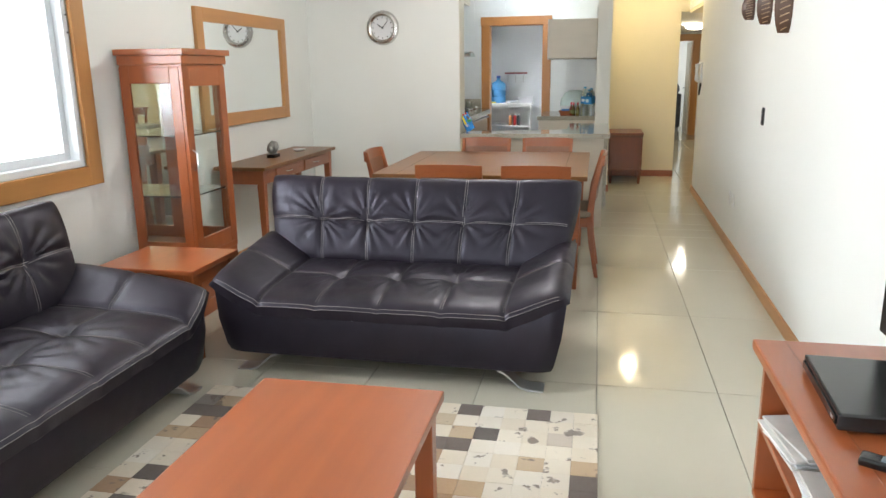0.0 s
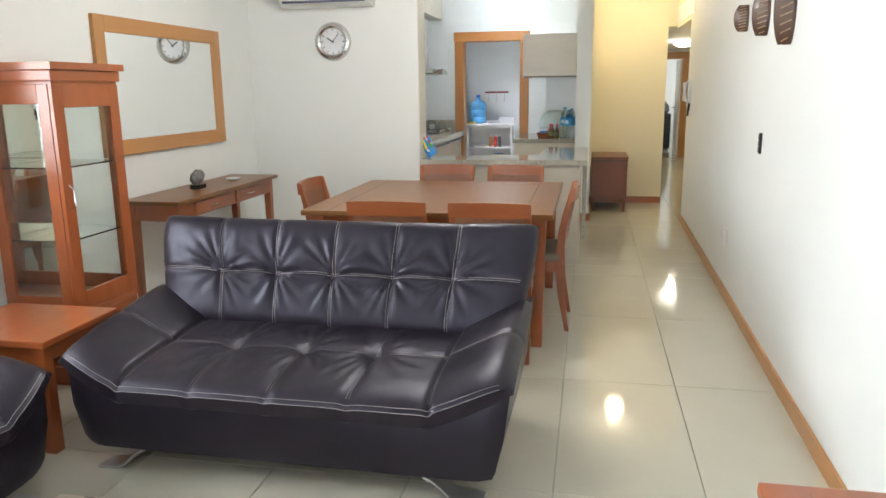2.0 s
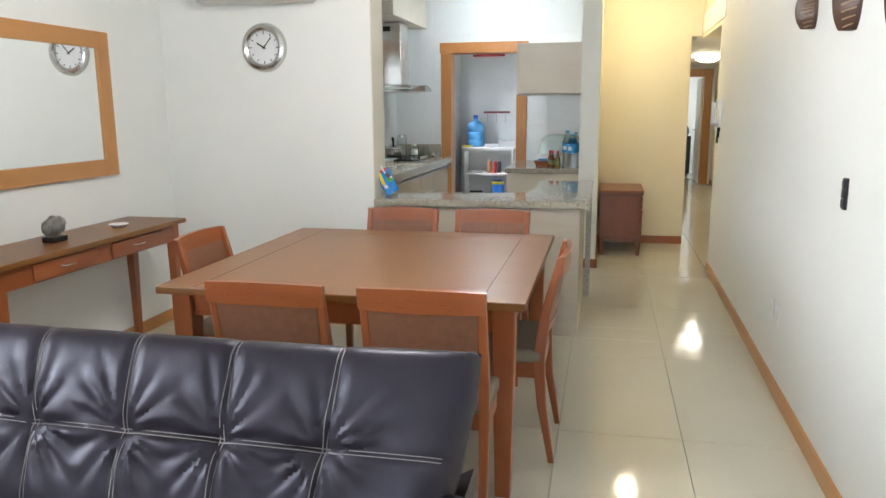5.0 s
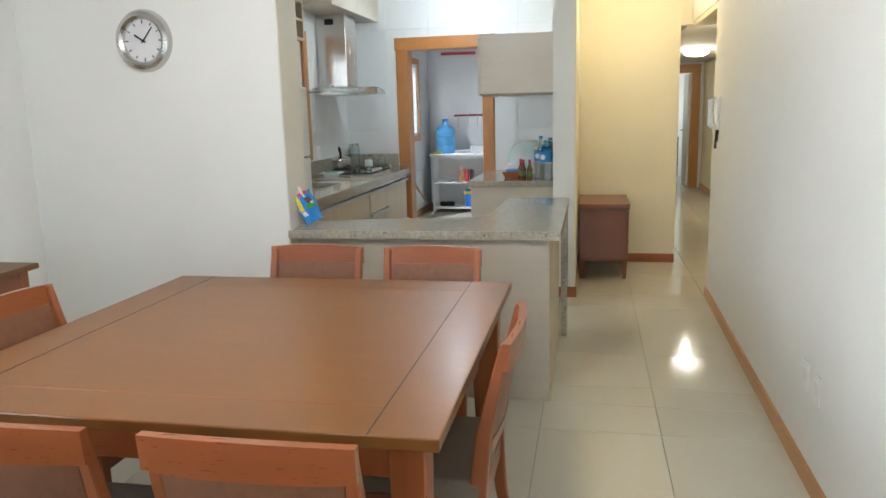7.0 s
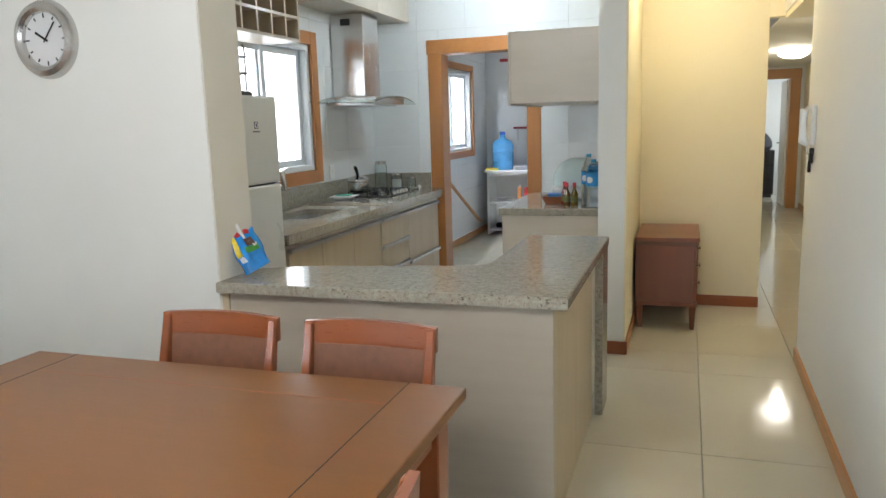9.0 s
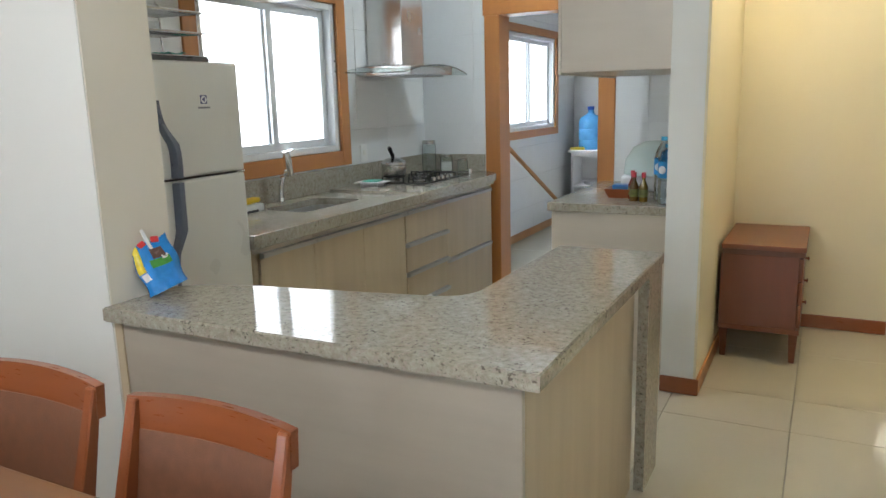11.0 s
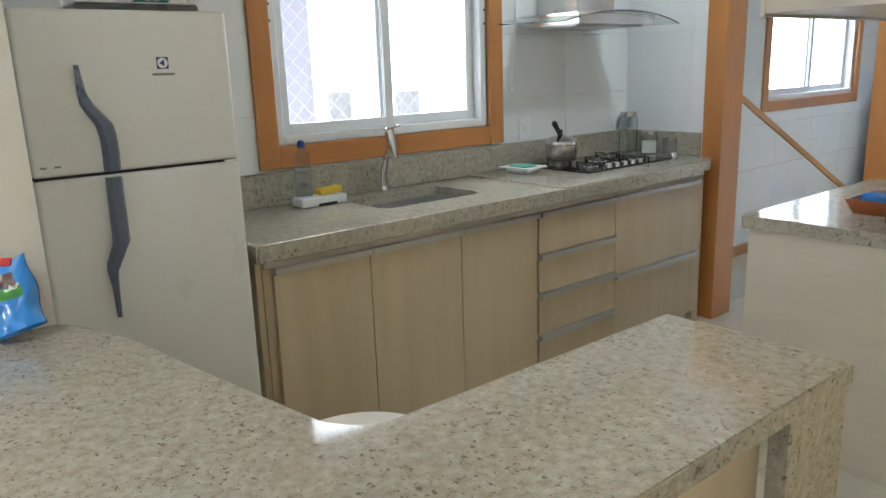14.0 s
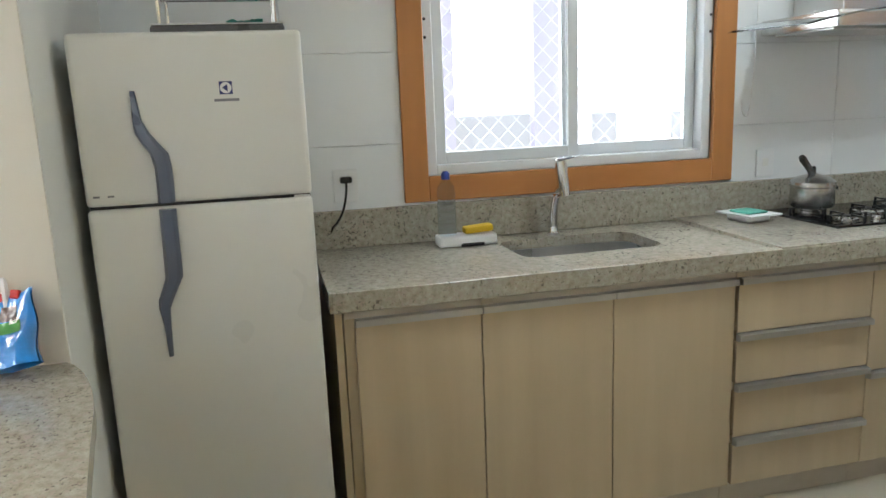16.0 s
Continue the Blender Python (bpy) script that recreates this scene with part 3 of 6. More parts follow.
    part("back_shell", bm, M_LEATHER, s, "", True)
    # bent chrome feet, splayed outward
    for sx in (-1, 1):
        for y in (0.02, 0.66):
            mid = [(half - 0.33, 0.098), (half - 0.30, 0.088), (half - 0.265, 0.060), (half - 0.225, 0.022), (half - 0.19, 0.010), (half - 0.11, 0.006)]
            bm = bmesh.new()
            rings = [[bm.verts.new((sx * a, y + b, z + c)) for b, c in ((0, -0.005), (0.10, -0.005), (0.10, 0.005), (0, 0.005))] for a, z in mid]
            for p, q in zip(rings, rings[1:]):
                for k in range(4):
                    bm.faces.new((p[k], p[(k + 1) % 4], q[(k + 1) % 4], q[k]))
            bm.faces.new(rings[0]), bm.faces.new(rings[-1])
            part("foot", bm, M_RAIL, s, "bent brushed metal foot", True)
    return s


sofa("dark brown leather sofa with tufted reclining back and pale stitching", (-0.995, 3.245, 0.0), -0.8, 0.90)
sofa("long dark brown leather sofa with tufted seat along the window", (-1.83, 1.90, 0.0), 90, 1.24, 0.35, 8, 6)

# ---- rug of hide patches ----
def hide(name):
    m, t, p = nodes_of(name)
    v = coords(t)
    oi = t.nodes.new("ShaderNodeObjectInfo")
    c = ramp(t, oi.outputs["Random"], [(0.0, (0.74, 0.67, 0.55)), (0.42, (0.68, 0.59, 0.45)), (0.50, (0.52, 0.40, 0.25)), (0.60, (0.44, 0.27, 0.12)), (0.66, (0.26, 0.13, 0.05)), (0.69, (0.76, 0.71, 0.62)), (0.82, (0.72, 0.65, 0.54)), (0.85, (0.035, 0.018, 0.012)), (1.0, (0.07, 0.034, 0.02))])
    shift = t.nodes.new("ShaderNodeVectorMath")
    link(t, v, shift.inputs[0])
    link(t, oi.outputs["Location"], shift.inputs[1])
    mot = noise_at(t, shift.outputs[0], 11, 3, 0.6)
    c = mixed(t, c, (0.10, 0.06, 0.035), ramp(t, mot, [(0.61, (0, 0, 0)), (0.65, (0.85, 0.85, 0.85))]))
    hair = noise_at(t, coords(t, (40, 400, 1)), 1.0, 2)
    c = mixed(t, c, ramp(t, hair, [(0.3, (0.3, 0.25, 0.2)), (0.7, (0.8, 0.75, 0.68))]), 0.10)
    link(t, c, p.inputs["Base Color"])
    p.inputs["Roughness"].default_value = 0.75
    p.inputs["Sheen Weight"].default_value = 0.3
    bumped(t, p, hair, 0.4, 0.002)
    return m


M_HIDE = hide("cow_hide")
rug = thing("rug", (0, 0, 0), 0, "patchwork cow hide rug in cream, tan and dark brown", "rug")
part("backing", boxed(-1.79, 1.37, 0.0, 0.05, 3.06, 0.004), M_LINING, rug)
RN, RM = 18, 16
pw, pd = 1.84 / RN, 1.69 / RM
bm = boxed(-pw / 2 + 0.0003, -pd / 2 + 0.0003, 0, pw / 2 - 0.0003, pd / 2 - 0.0003, 0.006, 0.0007)
patch_mesh = mesh_of("patch", bm, M_HIDE)
for i in range(RN):
    for j in range(RM):
        o = new("patch", patch_mesh)
        o.parent = rug
        o.matrix_basis = pose(-1.79 + (i + 0.5) * pw, 1.37 + (j + 0.5) * pd, 0.004 + random.uniform(-0.0008, 0.0008), 0, 0, random.choice((0, 180)))


# ---- living room: tables and cabinets ----
def top_slab(x0, y0, x1, y1, z0, z1, b=0.006):
    return boxed(x0, y0, z0, x1, y1, z1, b, 2)


ct = thing("coffee_table", (0, 0, 0.010), 0, "low orange-brown wooden coffee table standing on the rug", "table")
part("tabletop", top_slab(-1.155, 1.10, -0.485, 2.31, 0.375, 0.41), M_ORANGE, ct)
part("apron", boxed(-1.12, 1.14, 0.30, -0.52, 2.275, 0.375, 0.002), M_ORANGE, ct)
for x in (-1.13, -0.51):
    for y in (1.14, 2.28):
        sx, sy = (1 if x < -0.8 else -1), (1 if y < 1.5 else -1)
        part("leg", boxed(x, y, 0, x + sx * 0.065, y + sy * 0.065, 0.374, 0.004), M_ORANGEZ, ct)

tv = thing("tv_unit", (0, 0, 0), 0, "orange-brown wooden media unit with open shelves of papers", "cabinet")
part("top", top_slab(0.545, 0.62, 1.055, 2.515, 0.565, 0.60, 0.008), M_ORANGE, tv)
part("top_inlay", boxed(0.645, 0.66, 0.598, 0.649, 2.48, 0.6008), M_CHERRYY, tv, "dark groove in the top")
for y in (0.66, 1.55, 2.455):
    part("side_panel", boxed(0.58, y, 0.04, 1.04, y + 0.028, 0.564, 0.002), M_ORANGEZ, tv)
for z in (0.05, 0.31):
    part("shelf", boxed(0.575, 0.69, z, 1.04, 2.455, z + 0.022, 0.002), M_ORANGE, tv)
part("back_panel", boxed(1.025, 0.69, 0.075, 1.04, 2.45, 0.56), M_CHERRYY, tv)
part("plinth", boxed(0.61, 0.69, 0, 1.04, 2.45, 0.05, 0.002), M_ORANGE, tv)

dvd = thing("video_player", (0.785, 2.05, 0.600), -3, "flat black video player lying on the media unit", "player")
part("case", boxed(-0.155, -0.21, 0.006, 0.11, 0.20, 0.052, 0.006, 2), M_BLACK, dvd)
part("front_strip", boxed(-0.159, -0.19, 0.014, -0.154, 0.19, 0.036, 0.001), surf("gloss_black", (0.006, 0.006, 0.007), 0.08, bump=0.0), dvd, "glossy black front strip")
part("badge", boxed(-0.1595, -0.175, 0.02, -0.1585, -0.15, 0.028), M_RAIL, dvd, "small silver badge")
for x in (-0.12, 0.08):
    for y in (-0.17, 0.17):
        part("foot", lathe([(0.014, 0), (0.014, 0.007)], 12), M_DARK, dvd, at=pose(x, y, 0))

tl = thing("television", (0.945, 0.10, 0.600), 0, "black flat television standing on the media unit", "television")
part("panel", boxed(-0.025, 1.36, 0.06, 0.03, 2.39, 0.66, 0.008, 2), M_BLACK, tl)
part("screen", boxed(-0.028, 1.39, 0.09, -0.0255, 2.36, 0.63), bpy.data.materials["gloss_black"], tl, "glossy black screen")
part("neck", boxed(-0.02, 1.81, 0.012, 0.025, 1.94, 0.07, 0.004), M_BLACK, tl)
part("foot", boxed(-0.035, 1.68, 0.0, 0.08, 2.08, 0.014, 0.005, 2), M_BLACK, tl)

rc = thing("remote_control", (0.72, 1.66, 0.600), 62, "grey and black remote control on the media unit", "remote")
part("shell", boxed(-0.024, -0.105, 0, 0.024, 0.105, 0.022, 0.008, 3), M_BLACK, rc, "", True)
part("keypad", boxed(-0.016, -0.085, 0.0205, 0.016, 0.06, 0.0235, 0.002), surf("blue_grey_plastic", (0.16, 0.2, 0.25), 0.4), rc, "blue-grey key panel")
for j in range(6):
    for i in range(3):
        part("button", lathe([(0.0035, 0), (0.003, 0.002), (0.0001, 0.0022)], 8), M_DARK, rc, at=pose(-0.010 + i * 0.010, -0.075 + j * 0.022, 0.023))


def paper_stack(at, turn, n, w, d, label):
    s = thing("magazine_stack", at, turn, label, "magazines")
    cols = [surf("paper_%d" % k, c, 0.6, vary=0.1, scale=12, fine=60) for k, c in enumerate(((0.74, 0.74, 0.72), (0.6, 0.58, 0.55), (0.68, 0.70, 0.72)))]
    z = 0
    for k in range(n):
        h = random.uniform(0.003, 0.008)
        part("magazine", boxed(-w / 2, -d / 2, z, w / 2, d / 2, z + h, 0.001), cols[k % 3], s, "", at=pose(random.uniform(-0.02, 0.02), random.uniform(-0.02, 0.02), 0, 0, 0, random.uniform(-9, 9)))
        z += h + 0.0005
    for k in range(3):
        part("print", boxed(-w * 0.30, d * (-0.4 + k * 0.11), z - 0.0004, w * random.uniform(0.1, 0.3), d * (-0.4 + k * 0.11) + 0.006, z + 0.0004), M_DARK, s, "dark printed lines", at=pose(0, 0, 0, 0, 0, 4))
    return s


paper_stack((0.70, 2.27, 0.332), 12, 8, 0.21, 0.28, "untidy stack of white printed magazines on the shelf")
paper_stack((0.71, 1.95, 0.332), -6, 5, 0.22, 0.30, "folded newspapers on the shelf of the media unit")
paper_stack((0.70, 2.2, 0.072), 6, 4, 0.22, 0.30, "grey newspapers on the low shelf")

st = thing("side_table", (0, 0, 0), 0, "square orange-brown side table between the sofas", "table")
part("tabletop", top_slab(-2.60, 3.33, -2.02, 3.83, 0.475, 0.505), M_ORANGE, st)
part("apron", boxed(-2.57, 3.36, 0.40, -2.05, 3.80, 0.475, 0.002), M_ORANGE, st)
for x in (-2.585, -2.035):
    for y in (3.345, 3.815):
        sx, sy = (1 if x < -2.3 else -1), (1 if y < 3.5 else -1)
        part("leg", boxed(x, y, 0, x + sx * 0.055, y + sy * 0.055, 0.474, 0.003), M_ORANGEZ, st)


def glazed_frame(parent, name, a0, a1, z0, z1, face, where, stile, material, arch=0.0):
    """A framed pane in a plane: face 'y' (normal along y, a is x) or 'x' (a is y)."""
    g = bmesh.new()
    t = 0.022
    def bx(u0, w0, u1, w1, d0=0.0, d1=t, b=0.002, into=None):
        q = into if into is not None else g
        return box(q, u0, where + d0, w0, u1, where + d1, w1, b) if face == "y" else box(q, where + d0, u0, w0, where + d1, u1, w1, b)
    bx(a0, z0, a0 + stile, z1)
    bx(a1 - stile, z0, a1, z1)
    bx(a0 + stile, z0, a1 - stile, z0 + stile * 1.3)
    bx(a0 + stile, z1 - stile * 1.5, a1 - stile, z1)
    fr = part(name, g, material, parent)
    pn = part("pane", bx(a0 + stile, z0 + stile * 1.3, a1 - stile, z1 - stile * 1.5, 0.008, 0.012, 0, bmesh.new()), M_CLEAR, fr, "clear glass pane")
    pn.visible_shadow = False
    return fr


vc = thing("display_cabinet", (0, 0, 0), 0, "tall cherry wood display cabinet with glass sides and shelves", "cabinet")
vx0, vx1, vy0, vy1 = -2.80, -2.385, 4.02, 4.53
part("plinth", boxed(vx0, vy0, 0, vx1, vy1, 0.10, 0.004), M_ORANGEZ, vc)
part("base", boxed(vx0 + 0.005, vy0 + 0.005, 0.10, vx1 - 0.005, vy1 - 0.005, 0.36, 0.003), M_ORANGEZ, vc)
part("bottom", boxed(vx0, vy0, 0.36, vx1, vy1, 0.40, 0.004), M_ORANGE, vc)
part("crown", prism([(vx0 - 0.005, vy0 - 0.03), (vx1 + 0.03, vy0 - 0.03), (vx1 + 0.03, vy1 + 0.03), (vx0 - 0.005, vy1 + 0.03)], 1.61, 1.645), M_ORANGE, vc)
part("cornice", boxed(vx0, vy0 - 0.012, 1.555, vx1 + 0.012, vy1 + 0.012, 1.61, 0.006, 2), M_ORANGE, vc)
part("top", boxed(vx0 + 0.004, vy0 + 0.004, 1.54, vx1 - 0.004, vy1 - 0.004, 1.556), M_ORANGE, vc)
glazed_frame(vc, "side_frame", vx0, vx1 - 0.024, 0.40, 1.54, "y", vy0, 0.062, M_ORANGEZ)
glazed_frame(vc, "side_frame", vx0, vx1 - 0.024, 0.40, 1.54, "y", vy1 - 0.022, 0.062, M_ORANGEZ)
door = glazed_frame(vc, "door", vy0, vy1, 0.40, 1.54, "x", vx1 - 0.022, 0.075, M_ORANGEZ)
part("door_handle", tube([(vx1, vy1 - 0.40 - 0.07, 0.93), (vx1 + 0.025, vy1 - 0.47, 0.95), (vx1 + 0.025, vy1 - 0.47, 1.03), (vx1, vy1 - 0.47, 1.05)], 0.005, 8), M_CHROME, door, "chrome bow handle", True)
part("back_panel", boxed(vx0, vy0 + 0.024, 0.40, vx0 + 0.006, vy1 - 0.024, 1.54), M_MIRROR, vc, "mirrored back panel")
for z in (0.76, 1.13):
    part("shelf", boxed(vx0 + 0.01, vy0 + 0.025, z, vx1 - 0.03, vy1 - 0.025, z + 0.008, 0.001), M_CLEAR, vc, "glass shelf")
    for y in (vy0 + 0.03, vy1 - 0.03):
        part("shelf_peg", boxed(vx1 - 0.05, y - 0.006, z - 0.012, vx1 - 0.03, y + 0.006, z), M_CHROME, vc)

# mirror over the console
mi = thing("wall_mirror", (XL, 0, 0), 0, "large wall mirror in a honey wood frame", "mirror")
my0, my1, mz0, mz1, mw = 4.95, 6.50, 1.10, 1.965, 0.10
part("glass", boxed(0.004, my0 + 0.07, mz0 + 0.07, 0.014, my1 - 0.07, mz1 - 0.07), M_MIRROR, mi, "silvered mirror glass")
for a in ((my0, mz0, my0 + mw, mz1), (my1 - mw, mz0, my1, mz1)):
    part("frame_side", boxed(0.0, a[0], a[1], 0.030, a[2], a[3], 0.005, 2), M_TRIMZ, mi)
for a in ((my0 + mw, mz0, my1 - mw, mz0 + mw), (my0 + mw, mz1 - mw, my1 - mw, mz1)):
    part("frame_rail", boxed(0.0, a[0], a[1], 0.030, a[2], a[3], 0.005, 2), M_TRIM, mi)

co = thing("console_table", (0, 0, 0), 0, "narrow brown wooden console table with two drawers", "table")
cx0, cx1, cy0, cy1, cz = -2.80, -2.385, 5.02, 6.56, 0.82
part("tabletop", top_slab(cx0, cy0, cx1, cy1, cz - 0.028, cz, 0.005), M_BROWN, co)
part("apron", boxed(cx0 + 0.03, cy0 + 0.05, cz - 0.135, cx1 - 0.035, cy1 - 0.05, cz - 0.028, 0.002), M_CHERRYY, co)
for y in (5.28, 5.86):
    dr = part("drawer", boxed(cx1 - 0.034, y, cz - 0.125, cx1 - 0.024, y + 0.46, cz - 0.040, 0.003), M_CHERRYY, co)
    part("drawer_pull", tube([(cx1 - 0.024, y + 0.185, cz - 0.08), (cx1 - 0.006, y + 0.195, cz - 0.082), (cx1 - 0.006, y + 0.265, cz - 0.082), (cx1 - 0.024, y + 0.275, cz - 0.08)], 0.004, 8), M_CHROME, dr, "chrome pull", True)
for x in (cx0 + 0.055, cx1 - 0.06):
    for y in (cy0 + 0.07, cy1 - 0.07):
        bm = bmesh.new()
        for k, (z, h) in enumerate(((0, 0.017), (cz - 0.14, 0.027), (cz - 0.03, 0.028))):
            for sx, sy in ((-1, -1), (1, -1), (1, 1), (-1, 1)):
                bm.verts.new((x + sx * h, y + sy * h, z))
        vv = list(bm.verts)
        for k in range(2):
            for q in range(4):
                bm.faces.new((vv[k * 4 + q], vv[k * 4 + (q + 1) % 4], vv[k * 4 + 4 + (q + 1) % 4], vv[k * 4 + 4 + q]))
        bm.faces.new(vv[:4]), bm.faces.new(vv[8:])
        part("leg", bm, M_CHERRYZ, co)

# small things on the console
bm = bmesh.new()
bmesh.ops.create_icosphere(bm, subdivisions=4, radius=1)
for v in bm.verts:
    n3 = noise.noise(v.co * 2.1) * 0.14 + noise.noise(v.co * 6) * 0.05
    v.co = v.co * (1 + n3)
    v.co.x, v.co.y, v.co.z = v.co.x * 0.045, v.co.y * 0.095 + 0.01 * v.co.z, v.co.z * 0.055
mn = thing("mineral_specimen", (-2.60, 5.66, cz), 0, "grey rough mineral specimen on a dark wooden foot", "ornament")
part("stone", bm, surf("grey_agate", (0.16, 0.155, 0.14), 0.5, vary=0.4, scale=20, fine=120, bump=0.6), mn, "", True, pose(0, 0, 0.080, 0, 0, 15))
part("foot", boxed(-0.035, -0.055, 0, 0.035, 0.055, 0.03, 0.005, 2), M_BLACK, mn, "dark foot")
di = single("small_dish", lathe([(0.0001, 0.004), (0.03, 0.004), (0.05, 0.016), (0.056, 0.018), (0.052, 0.012), (0.035, 0), (0.0001, 0)], 28), M_PLASTIC, "small white dish lying on the console", "dish", True, pose(-2.58, 6.16, cz))

# clock
ck = thing("wall_clock", (-2.05, YC, 1.905), 0, "round wall clock with a broad steel rim", "clock")
turn_y = pose(0, 0, 0, 90)
part("rim", lathe([(0.108, 0.006), (0.112, 0.026), (0.128, 0.036), (0.150, 0.030), (0.160, 0.012), (0.162, 0.0), (0.1, 0.0), (0.1, 0.006)], 64), M_STEEL, ck, "brushed steel rim", True, turn_y)
part("dial", lathe([(0.0001, 0.010), (0.110, 0.010), (0.110, 0.004)], 64), surf("clock_dial", (0.72, 0.73, 0.74), 0.5), ck, "white dial", False, turn_y)
for k in range(12):
    a = math.radians(30 * k)
    part("hour_mark", boxed(-0.003, 0.088, 0.0, 0.003, 0.102 if k % 3 else 0.106, 0.002), M_DARK, ck, at=turn_y @ pose(0, 0, 0.010, 0, 0, 30 * k))
for nm, ln, wd, ang in (("hour_hand", 0.058, 0.0045, 58), ("minute_hand", 0.088, 0.003, -40)):
    part(nm, boxed(-wd, -0.014, 0, wd, ln, 0.002), M_BLACK, ck, at=turn_y @ pose(0, 0, 0.0135, 0, 0, ang))
part("hub", lathe([(0.006, 0), (0.006, 0.006), (0.0001, 0.007)], 14), M_BLACK, ck, at=turn_y @ pose(0, 0, 0.011))

# air conditioner
ac = thing("air_conditioner", (-2.06, YC, 2.18), 0, "white split air conditioner high on the wall", "air conditioner")
prof = [(0, 0.02), (-0.03, 0.0), (-0.14, 0.012), (-0.205, 0.07), (-0.215, 0.12), (-0.205, 0.27), (-0.18, 0.295), (0, 0.30)]
part("casing", prism(prof, -0.395, 0.395, None, "x"), M_WHITE, ac, "", True)
part("louvre", boxed(-0.35, -0.16, -0.004, 0.35, -0.06, 0.006, 0.002), M_PLASTIC, ac, "white air louvre", at=pose(0, 0, 0.006, -14))
part("outlet_slot", boxed(-0.36, -0.200, 0.03, 0.36, -0.185, 0.048, 0.002), surf("grey_slot", (0.12, 0.13, 0.2), 0.5), ac, "dark outlet slot", at=pose(0, 0.012, 0.0))


# ---- dining ----
M_CANE = surf("woven_backrest", (0.20, 0.085, 0.045), 0.45, vary=0.12, scale=30, fine=260, bump=0.5)
M_SEAT = surf("taupe_upholstery", (0.20, 0.165, 0.125), 0.9, vary=0.1, scale=8, fine=320, bump=0.6)
dt = thing("dining_table", (0, 0, 0), 0, "large square brown wooden dining table with inlaid border", "table")
dx0, dx1, dy0, dy1, dz = -1.535, -0.045, 4.935, 6.43, 0.80
part("tabletop", boxed(dx0, dy0, dz - 0.032, dx1, dy1, dz, 0.005, 2), M_BROWN, dt)
bx = 0.165
for x in (dx0 + bx, dx1 - bx):
    part("top_groove", boxed(x - 0.0016, dy0 + 0.002, dz - 0.003, x + 0.0016, dy1 - 0.002, dz + 0.0006), M_DARK, dt, "fine dark groove")
for y in (dy0 + bx, dy1 - bx):
    part("top_groove", boxed(dx0 + bx + 0.002, y - 0.0013, dz - 0.003, dx1 - bx - 0.002, y + 0.0013, dz + 0.0006), M_ORANGE, dt, "fine pale groove")
part("apron", boxed(dx0 + 0.06, dy0 + 0.06, dz - 0.13, dx1 - 0.06, dy1 - 0.06, dz - 0.033, 0.002), M_CHERRY, dt)
for x in (dx0 + 0.085, dx1 - 0.085):
    for y in (dy0 + 0.085, dy1 - 0.085):
        bm = bmesh.new()
        for z, h in ((0, 0.030), (dz - 0.13, 0.043), (dz - 0.033, 0.043)):
            for sx, sy in ((-1, -1), (1, -1), (1, 1), (-1, 1)):
                bm.verts.new((x + sx * h, y + sy * h, z))
        vv = list(bm.verts)
        for k in range(2):
            for q in range(4):
                bm.faces.new((vv[k * 4 + q], vv[k * 4 + (q + 1) % 4], vv[k * 4 + 4 + (q + 1) % 4], vv[k * 4 + 4 + q]))
        bm.faces.new(vv[:4]), bm.faces.new(vv[8:])
        bmesh.ops.bevel(bm, geom=bm.edges[:], offset=0.004, segments=1, affect="EDGES")
        part("leg", bm, M_CHERRYZ, dt)


def bar(points, w, d, bm=None):
    """A squared bar along points in the y-z plane at x, with width w and depth d per point."""
    bm = bm or bmesh.new()
    rings = []
    for (x, y, z), ww, dd in zip(points, w, d):
        rings.append([bm.verts.new((x + sx * ww / 2, y + sy * dd / 2, z)) for sx, sy in ((-1, -1), (1, -1), (1, 1), (-1, 1))])
    for a, b in zip(rings, rings[1:]):
        for q in range(4):
            bm.faces.new((a[q], a[(q + 1) % 4], b[(q + 1) % 4], b[q]))
    bm.faces.new(rings[0][::-1]), bm.faces.new(rings[-1])
    bmesh.ops.bevel(bm, geom=bm.edges[:], offset=0.004, segments=1, affect="EDGES")
    return bm


def curved_rail(hw, y, z0, z1, thick, bow, crown=0.0, n=12):
    """A rail across the back, bowed away from the sitter."""
    bm = bmesh.new()
    rings = []
    for i in range(n + 1):
        u = 2 * i / n - 1
        yy = y + bow * (1 - u * u)
        zt = z1 + crown * (1 - u * u)
        rings.append([bm.verts.new((u * hw, yy + a, b)) for a, b in ((-thick / 2, z0), (thick / 2, z0), (thick / 2 + 0.006, zt), (-thick / 2 + 0.006, zt))])
    for a, b in zip(rings, rings[1:]):
        for q in range(4):
            bm.faces.new((a[q], a[(q + 1) % 4], b[(q + 1) % 4], b[q]))
    bm.faces.new(rings[0][::-1]), bm.faces.new(rings[-1])
    return bm


